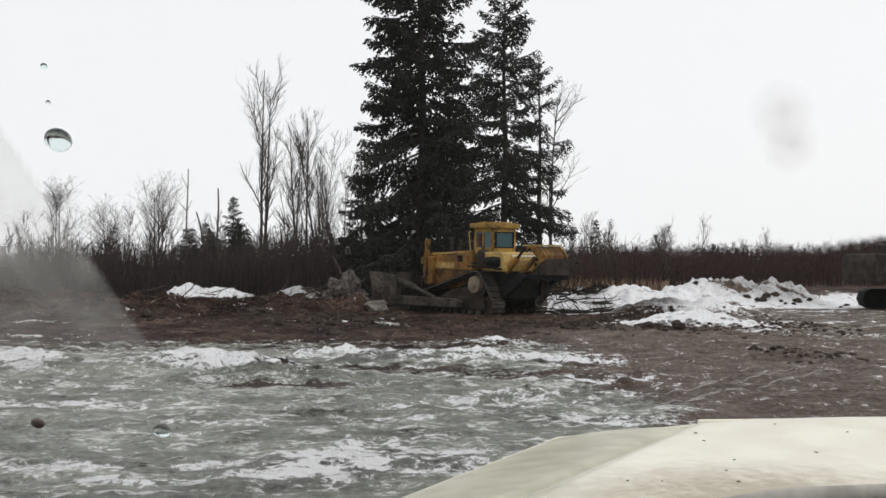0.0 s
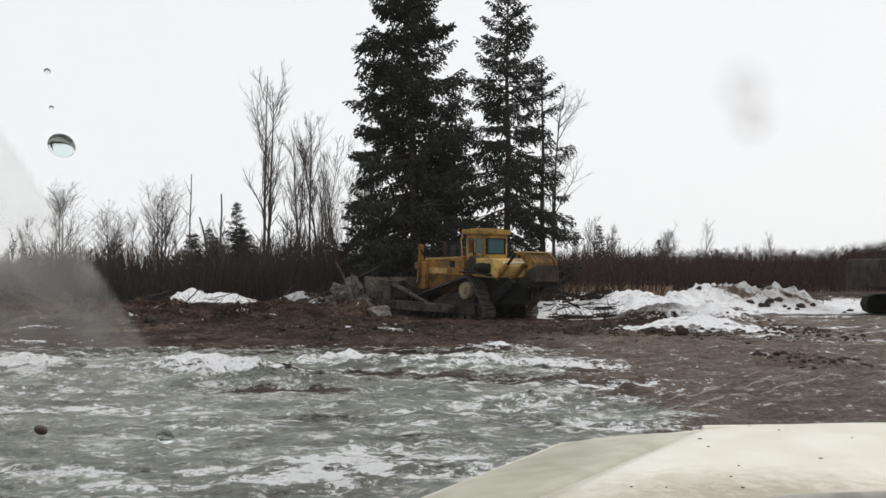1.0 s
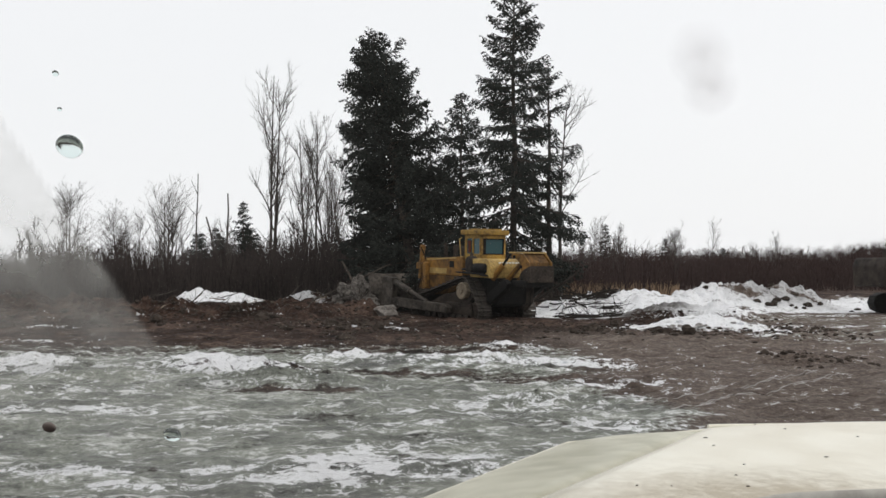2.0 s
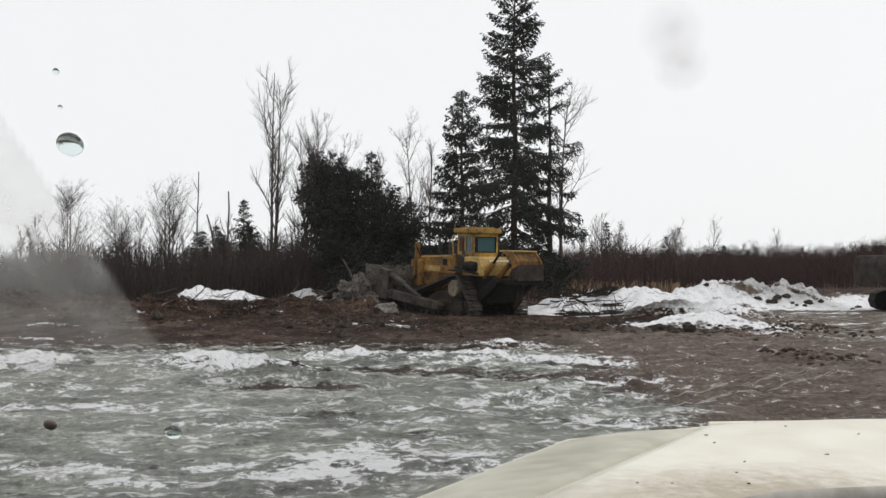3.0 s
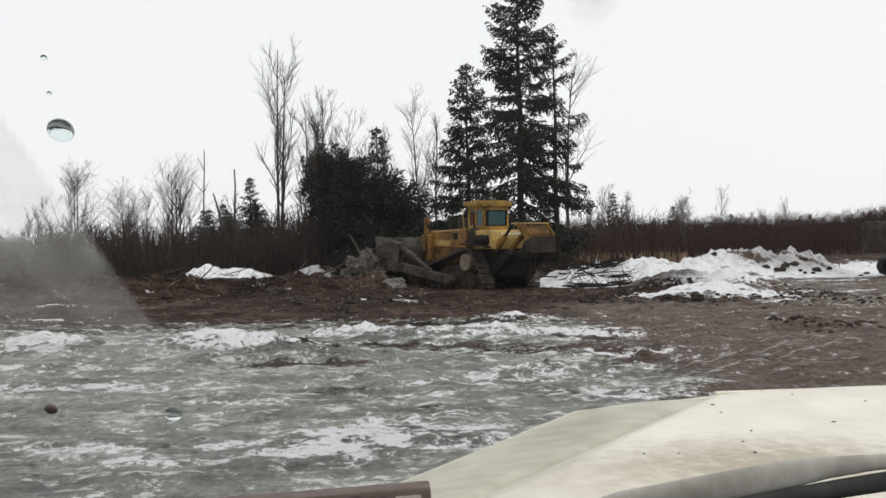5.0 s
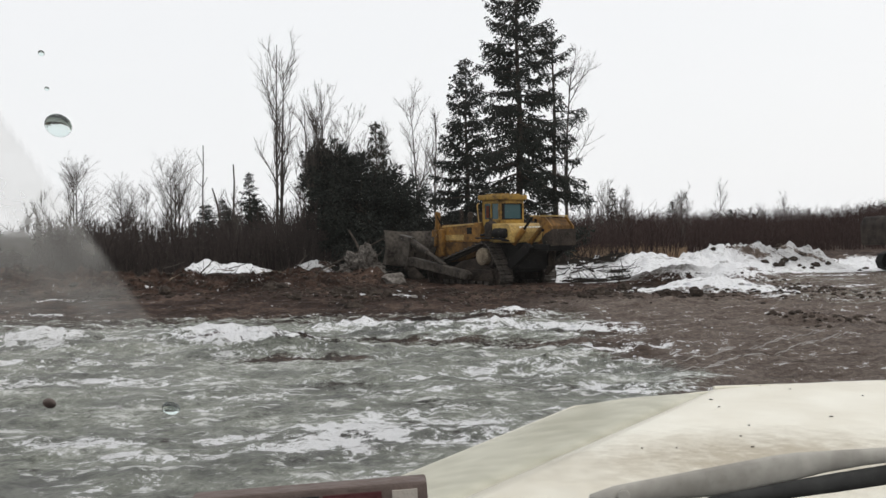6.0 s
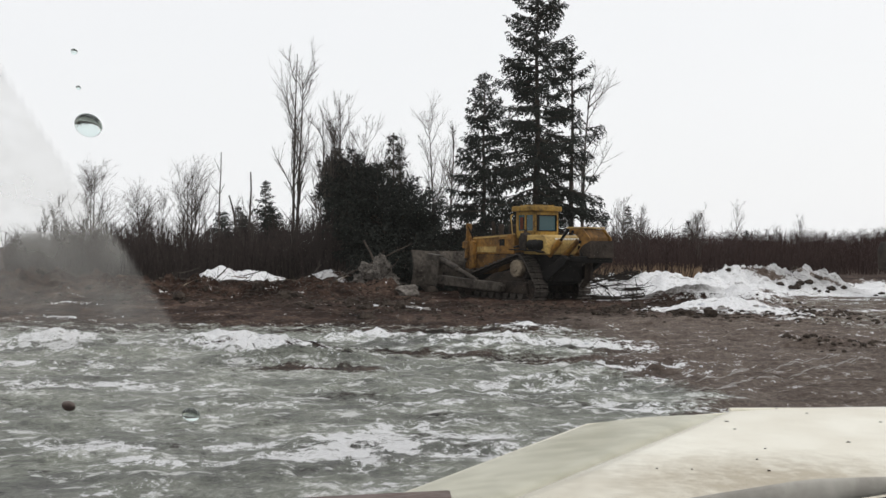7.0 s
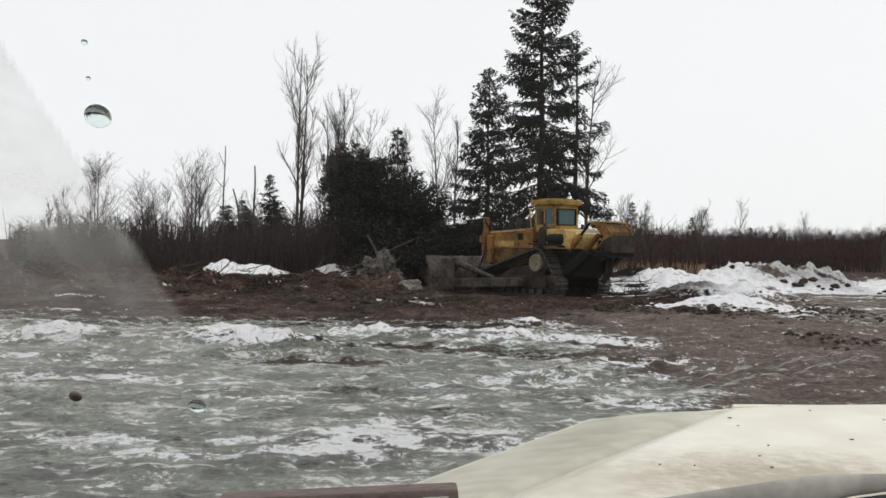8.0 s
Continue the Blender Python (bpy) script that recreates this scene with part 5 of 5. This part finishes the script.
def root_mass():
    """The torn-up stump and soil that the blade lifts."""
    ob = lump("root_mass", (-3.9, 45.4, 0.55), (0.85, 0.75, 0.8), 7, ROOT_SOIL, "upturned stump and frozen soil with grey roots", "stump", rough=0.62, sub=5)
    rng = random.Random(41)
    st = Sticks()
    for k in range(14):
        a = Vector((rng.uniform(-1, 1), rng.uniform(-1, 1), rng.uniform(-0.4, 1))).normalized() * 0.7
        b = a * rng.uniform(1.3, 2.1) + Vector((rng.uniform(-0.3, 0.3), rng.uniform(-0.3, 0.3), rng.uniform(-0.2, 0.3)))
        st.stem([a, a.lerp(b, 0.6) + Vector((0, 0, rng.uniform(-0.15, 0.15))), b], [0.035, 0.022, 0.009], 4)
    raw("roots", st.v, st.f, GREY_BARK, ob)


root_mass()


# ---- excavator at the edge of the yard ----
def build_excavator():
    e = thing("excavator", pose(20.45, 47.5, 0, 0, 0, 8), "dark crawler excavator parked at the edge of the yard", "excavator")
    for y in (-1.2, 1.2):
        bm = bmesh.new()
        outline = [(2.0 * (1 if i < 5 else -1) + 0.42 * math.cos(a) * (1 if i < 5 else -1), 0.44 + 0.42 * math.sin(a)) for i, a in
                   enumerate([-1.57, -0.8, 0, 0.8, 1.57, 1.57, 0.8, 0, -0.8, -1.57])]
        prism(bm, outline, y - 0.3, y + 0.3, 0.03)
        part("track", bm, BLACK, e)
    bm = bmesh.new()
    box(bm, (-1.2, -1.0, 0.45), (1.2, 1.0, 1.05), 0.05)
    part("undercarriage", bm, BLACK, e)
    bm = bmesh.new()
    prism(bm, [(-3.1, 1.15), (1.6, 1.1), (1.8, 1.5), (1.8, 2.2), (-3.0, 2.35), (-3.15, 2.0)], -1.35, 1.35, 0.08)
    part("house", bm, MUD_STEEL, e, "dark brown muddy engine house")
    bm = bmesh.new()
    box(bm, (-1.8, -1.3, 2.3), (0.0, 1.3, 2.75), 0.08)
    part("engine_cover", bm, MUD_STEEL, e)
    bm = bmesh.new()
    box(bm, (0.2, 0.3, 2.2), (1.8, 1.3, 3.2), 0.08)
    part("cab", bm, CAB_GLASS, e)
    bm = bmesh.new()
    rod(bm, (-1.6, -0.9, 2.7), (-1.6, -0.9, 3.35), 0.1, 0.1, 12)
    part("exhaust_stack", bm, BLACK, e)
    bm = bmesh.new()
    box(bm, (-1.82, -1.02, 3.0), (-1.5, -0.78, 3.4), 0.03)
    part("lamp_housing", bm, WHITE_MARK, e)


build_excavator()


# ---- the truck that the view is taken from ----
def sheet(name, corners, nx, ny, crown, thick, material, parent, label=""):
    """A crowned panel between four corners (front left, front right, back right, back left), with a rolled edge."""
    a, b, c, d = [Vector(p) for p in corners]
    verts, faces = [], []
    for j in range(ny + 1):
        for i in range(nx + 1):
            u, v = i / nx, j / ny
            p = a.lerp(b, u).lerp(d.lerp(c, u), v)
            edge = min(1.0, min(v * ny, (nx - i), i, (ny - j)) / 1.0)
            p.z += crown * (1 - (2 * u - 1) ** 2) * (1 - v * 0.3) - (0.012 if edge == 0 else 0.0)
            verts.append(p)
    n = nx + 1
    for j in range(ny):
        for i in range(nx):
            faces.append((j * n + i, (j + 1) * n + i, (j + 1) * n + i + 1, j * n + i + 1))
    top = len(verts)
    verts += [p - Vector((0, 0, thick)) for p in verts]
    rim = [j for j in range(n)] + [j * n + nx for j in range(1, ny + 1)] + [ny * n + i for i in range(nx - 1, -1, -1)] + [j * n for j in range(ny - 1, 0, -1)]
    for k, i in enumerate(rim):
        j = rim[(k + 1) % len(rim)]
        faces.append((i, j, j + top, i + top))
    faces += [tuple(top + i for i in f[::-1]) for f in faces[:nx * ny]]
    ob = raw(name, verts, faces, material, parent, True)
    if label:
        tagged(ob, label)
    return ob


def build_truck():
    t = thing("pickup_truck", pose(0, 0, 0), "parked pickup with a dusty cream bonnet and dirty windscreen", "truck")
    BONNET = [(0.669, 2.950, 1.496), (1.566, 3.200, 1.472), (0.838, 1.500, 1.456), (-0.108, 1.500, 1.513)]
    bonnet = sheet("bonnet", BONNET, 16, 14, 0.012, 0.03, PAINT, t, "dusty cream bonnet")
    FENDER = [(0.307, 3.000, 1.444), (0.666, 2.940, 1.487), (-0.108, 1.500, 1.507), (-0.351, 1.700, 1.439)]
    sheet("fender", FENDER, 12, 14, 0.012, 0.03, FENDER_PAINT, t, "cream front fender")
    # rolled lips along the panel edges; the fender's lighter paint holds its rim highlight
    for name, line, r in (("fender_highlight_lip", (FENDER[3], FENDER[0], FENDER[1]), 0.005), ("bonnet_lip", (BONNET[0], BONNET[1]), 0.006)):
        bm = bmesh.new()
        for p, q in zip(line[:-1], line[1:]):
            rod(bm, Vector(p) - Vector((0, 0, 0.008)), Vector(q) - Vector((0, 0, 0.008)), r, r, 12)
        part(name, bm, PAINT, t)
    rng = random.Random(8)
    a, b, c, d = [Vector(p) for p in BONNET]
    for k in range(11):
        u, v = rng.uniform(0.04, 0.6), rng.uniform(0.06, 0.65)
        p = a.lerp(b, u).lerp(d.lerp(c, u), v)
        p.z += 0.012 * (1 - (2 * u - 1) ** 2) * (1 - v * 0.3) + 0.002
        r = rng.uniform(0.001, 0.003)
        ring = [p + Vector((math.cos(i * 0.7) * r * rng.uniform(0.7, 2.2), math.sin(i * 0.7) * r * rng.uniform(0.3, 0.8), 0)) for i in range(9)]
        raw("mud_fleck", ring + [q - Vector((0, 0, 0.0015)) for q in ring], [tuple(range(9))] + [(i, i + 9, (i + 1) % 9 + 9, (i + 1) % 9) for i in range(9)], CLOD, bonnet)
    # wiper resting at the foot of the glass: a flat pressed arm over its rubber blade
    def ribbon(points, thick):
        """A smooth flattened bar through (place, half height) pairs."""
        bar, rings = bmesh.new(), []
        for p, h in points:
            rings.append([bar.verts.new((p.x, p.y + thick * math.cos(i * math.tau / 20), p.z + h * math.sin(i * math.tau / 20))) for i in range(20)])
        for one, two in zip(rings[:-1], rings[1:]):
            for i in range(20):
                bar.faces.new((one[i], one[(i + 1) % 20], two[(i + 1) % 20], two[i]))
        bar.faces.new(rings[0][::-1])
        bar.faces.new(rings[-1])
        bmesh.ops.recalc_face_normals(bar, faces=bar.faces)
        return bar

    p, q = Vector((0.113, 0.921, 1.681)), Vector((0.289, 0.971, 1.699))
    r = Vector((0.397, 1.001, 1.697))
    spine = [(p, 0.005), (p.lerp(q, 0.12), 0.0085), (p.lerp(q, 0.2), 0.0085)]
    for f, h in ((0.4, 0.0105), (0.6, 0.0125), (0.8, 0.0135), (0.92, 0.013)):
        spine.append((p.lerp(q, f) - Vector((0, 0, h - 0.0085)), h))
    for f, h in ((0.08, 0.012), (0.35, 0.0095), (0.7, 0.0075), (1.0, 0.0065)):
        spine.append((q.lerp(r, f) - Vector((0, 0, h - 0.0085)), h))
    arm = part("wiper_arm", ribbon(spine, 0.005), ARM_GREY, t, "dusty grey wiper arm", True)
    bm = bmesh.new()
    disc(bm, (0, 0), 0.0055, -0.009, -0.004, 0.001, 20)
    bmesh.ops.translate(bm, vec=p.lerp(q, 0.16), verts=bm.verts)
    part("pivot", bm, ARM_GREY, arm, "", True)
    lo, hi = Vector((0.19, 0.925, 1.674)), Vector((0.397, 1.001, 1.686))
    part("wiper_blade", ribbon([(lo.lerp(hi, f) - Vector((0, 0, 0.004 * f)), h) for f, h in ((0.0, 0.002), (0.15, 0.0045), (0.4, 0.007), (0.7, 0.0085), (1.0, 0.009))], 0.006), RUBBER, arm, "", True)
    bm = bmesh.new()
    box(bm, (-0.75, 0.86, 1.42), (0.9, 1.5, 1.47), 0.02)
    part("cowl", bm, RUBBER, t)
    # slotted brown tray on the dashboard
    bm = bmesh.new()
    c = Vector((-0.008, 0.521, 1.788))
    tray = thing("dash_tray", Matrix.Translation(c) @ pose(0, 0, 0, 0, -2.8, 4), "brown slotted plastic tray on the dashboard", "tray")
    box(bm, (-0.11, -0.004, -0.21), (0.0, 0.012, 0.0), 0.0015)
    part("body", bm, TRAY_BROWN, tray)
    for x0, x1, m in ((-0.0925, -0.0507, TRAY_DARK), (-0.0486, -0.0214, TRAY_RED), (-0.0165, -0.0047, TRAY_LIGHT)):
        bm = bmesh.new()
        box(bm, (x0, -0.006, -0.03), (x1, -0.003, -0.0032), 0.0)
        part("slot", bm, m, tray)
    bm = bmesh.new()
    box(bm, (-0.8, 0.3, 1.5), (0.9, 0.86, 1.58), 0.02)
    part("dashboard", bm, RUBBER, t)
    # plain body below the bonnet, on its wheels
    outline = [Vector(p) for p in (FENDER[0], BONNET[0], BONNET[1], BONNET[2], BONNET[3], FENDER[3])]
    bm = bmesh.new()
    lower = [bm.verts.new((p.x, p.y, 0.55)) for p in outline]
    upper = [bm.verts.new((p.x, p.y, p.z - 0.045)) for p in outline]
    faces = [bm.faces.new(lower), bm.faces.new(upper)]
    for k in range(len(outline)):
        n = (k + 1) % len(outline)
        faces.append(bm.faces.new((lower[k], lower[n], upper[n], upper[k])))
    bmesh.ops.recalc_face_normals(bm, faces=faces)
    part("body", bm, PAINT, t)
    ahead = (outline[0] - outline[5]).normalized()
    turn = math.degrees(math.atan2(ahead.y, ahead.x))
    for side in (0.16, -1.35):
        bm = bmesh.new()
        disc(bm, (0, 0), 0.4, -0.12, 0.12, 0.05)
        disc(bm, (0, 0), 0.22, -0.135, 0.135, 0.02)
        wheel = part("wheel", bm, RUBBER, t)
        hub = outline[5].lerp(outline[0], 0.55) + Vector((-ahead.y, ahead.x, 0)) * (side - 0.3)
        wheel.matrix_basis = pose(hub.x, hub.y, 0.4, 0, 0, turn)


build_truck()


def build_windscreen():
    """A raked pane with dried dirt outside the wiper's sweep, a painted reflection veil, and a few drops of melt water.
    """
    rake = math.tan(radians(40))

    def at(u, z):
        return Vector((u, 0.6 - (z - 1.9) * rake, z))

    nu, nz = 320, 170
    verts, dirt_and_veil = [], []
    for j in range(nz + 1):
        for i in range(nu + 1):
            u, z = -0.42 + 0.84 * i / nu, 1.72 + 0.46 * j / nz
            p = at(u, z)
            verts.append(p)
            # along the sight line from the seat
            sx, sy = (u / p.y), (z - 1.9) / p.y
            edge = -0.394 + (0.12 - sy) * 0.69
            soft = 0.001 if sy > -0.08 else 0.001 + 0.4 * (-0.08 - sy)
            wedge = 1 / (1 + math.exp(max(-40.0, min(40.0, (sx - edge) / soft))))
            fade = max(0.0, min(1.0, (sy + 0.16) / 0.16))
            # the low left veil paints the dashboard's reflection into the film
            low = max(0.0, min(1.0, (-0.055 - sy) / 0.06)) / (1 + math.exp(max(-40.0, min(40.0, (sx - 0.143) / 0.005))))
            # even base: a faint painted haze over the whole pane
            dirt_and_veil.append(0.011 + 0.265 * wedge * fade + 0.06 * low)
    n = nu + 1
    faces = [(j * n + i, j * n + i + 1, (j + 1) * n + i + 1, (j + 1) * n + i) for j in range(nz) for i in range(nu)]
    ob = raw("windscreen", verts, faces, FILM, None, True)
    ob.data.attributes.new("dirt_and_veil", "FLOAT", "POINT").data.foreach_set("value", dirt_and_veil)
    ob.visible_shadow = False
    tagged(ob, "raked windscreen with an unwiped dirty film, painted reflection veil and melt drops", "windscreen", "", "structure")
    k = Vector((0, math.cos(radians(40)), math.sin(radians(40))))
    for sx, sy, r in ((-0.3436, 0.1087) + (0.0068,), (-0.2497, -0.1493) + (0.0056,), (-0.3600, -0.1423) + (0.0042,), (-0.3560, 0.1763) + (0.0016,), (-0.3519, 0.1440) + (0.0012,)):
        depth = 0.6 / (1 + sy * rake)
        centre = Vector((sx * depth, depth, 1.9 + sy * depth))
        bm = bmesh.new()
        bmesh.ops.create_uvsphere(bm, u_segments=24, v_segments=14, radius=r)
        for v in bm.verts:
            a = v.co.dot(k)
            v.co -= k * a * 0.55
        bmesh.ops.translate(bm, vec=centre + k * r * 0.3, verts=bm.verts)
        dirty = sx < -0.355 and sy < 0
        part("mud_speck" if dirty else "water_drop", bm, TRAY_BROWN if dirty else WATER, ob, "dark speck of mud" if dirty else "clear hanging water drop", True)


build_windscreen()


# ---- exhaust smoke drifting over the yard ----
def build_smoke():
    s = thing("smoke_puff", pose(18.30, 60.00, 9.24), "thin grey puff of exhaust smoke in the air", "smoke")
    for k, (x, z, size) in enumerate(((-0.2, 0.7, 1.0), (0.5, -0.9, 0.85))):
        bm = bmesh.new()
        bmesh.ops.create_icosphere(bm, subdivisions=4, radius=2.1)
        for v in bm.verts:
            v.co.y *= 0.3
        ob = part("smoke_wisp", bm, SMOKE, s, "", True)
        ob.matrix_basis = pose(x, k * 0.8, z, 0, 40 * k, 0) @ Matrix.Scale(size, 4)
        ob.visible_shadow = False
    return s


PUFF = build_smoke()


# ---- what moves ----
TRAVEL = [  # seconds, metres forward, height, nose-up degrees, turn, blade lift in degrees
    (0, 1.528, -0.112, 1.165, 0.255, 2.100),
    (0.5, 1.971, -0.123, 1.311, 0.100, 1.600),
    (1, 2.200, -0.124, 1.691, -0.600, 1.900),
    (1.5, 2.360, -0.151, 1.680, -1.900, 2.300),
    (2, 2.640, -0.158, 1.900, -3.300, 3.600),
    (2.5, 2.940, -0.163, 2.150, -4.400, 5.400),
    (3, 3.120, -0.165, 2.305, -5.000, 6.700),
    (3.5, 3.140, -0.096, 2.130, -5.000, 6.700),
    (4, 3.150, -0.161, 2.126, -5.000, 7.700),
    (4.5, 3.130, -0.181, 1.966, -5.000, 8.100),
    (4.7, 3.115, -0.180, 1.950, -4.900, 8.300),
    (5, 2.880, -0.175, 1.700, -4.200, 8.700),
    (5.5, 2.380, -0.165, 1.300, -2.700, 9.200),
    (6, 1.950, -0.153, 0.996, -1.300, 9.500),
    (6.5, 1.366, -0.084, 0.588, -0.300, 7.700),
    (7, 0.853, -0.053, 0.101, -0.239, 5.300),
    (7.5, 0.325, -0.033, 0.148, -0.293, 3.100),
    (8, 0.000, 0.000, 0.000, 0.000, 0.000),
]
START = (2.585, 43.138)


def travelled(t):
    return float(np.interp(t, [r[0] for r in TRAVEL], [r[1] for r in TRAVEL]))


def motions():
    ahead = Vector((-math.cos(radians(50)), math.sin(radians(50)), 0))
    walk(DOZER, [(t, pose(START[0] + ahead.x * d, START[1] + ahead.y * d, z, 0, -up, 130 + turn)) for t, d, z, up, turn, lift in TRAVEL])
    walk(BLADE, [(t, pose(-0.4, 0, 0.5, 0, -lift, 0)) for t, d, z, up, turn, lift in TRAVEL])
    steps = [i * 0.25 for i in range(33)]
    for shoe, s0, y in TRACK_SHOES:
        rows = []
        for t in steps:
            x, z, a = on_belt(s0 - travelled(t))
            rows.append((t, pose(x, y, z, 0, -math.degrees(a), 0)))
        walk(shoe, rows)
    for wheel, x, y, z, r in WHEELS:
        walk(wheel, [(t, pose(x, y, z, 0, math.degrees((travelled(t) - travelled(0)) / r), 0)) for t in steps])
    # the spruce tips away from the blade, swings a little to the side and comes to rest on its boughs
    fall = [(0.0, 1.0, 9, 0.0), (0.5, 10.0, 9, 0.2), (1.0, 21.0, 9, 0.45), (1.5, 31.0, 10, 0.7), (1.7, 35.5, 11, 0.8), (2.0, 44.0, 12.5, 1.0), (2.4, 54.0, 16.5, 1.3),
            (2.8, 64.0, 19, 1.6), (3.1, 69.5, 20, 1.75), (3.4, 71.6, 20, 1.8), (3.7, 70.4, 20, 1.8), (4.1, 70.9, 20, 1.8), (8.0, 70.9, 20, 1.8)]
    rows = []
    for t, tilt, aside, slid in fall:
        axis_dir = Vector((-math.cos(radians(aside)), -math.sin(radians(aside)), 0))
        rows.append((t, Matrix.Translation((-0.9 + ahead.x * slid * 0.8, 48.6 + ahead.y * slid * 0.8, 0.0)) @ Matrix.Rotation(radians(tilt), 4, axis_dir)))
    walk(BIG_SPRUCE, rows)
    walk(PUFF, [(0, pose(18.30, 60.00, 9.24)), (1, pose(16.09, 60.00, 10.88)), (1.5, pose(14.77, 60.00, 11.64)), (3, pose(11.88, 60.00, 13.72)), (3.5, pose(11.77, 60.03, 11.36)), (4.5, pose(8.47, 60.00, 13.71)), (6, pose(4.78, 59.99, 20.02)), (8, pose(-0.24, 60.00, 27.56))])


motions()
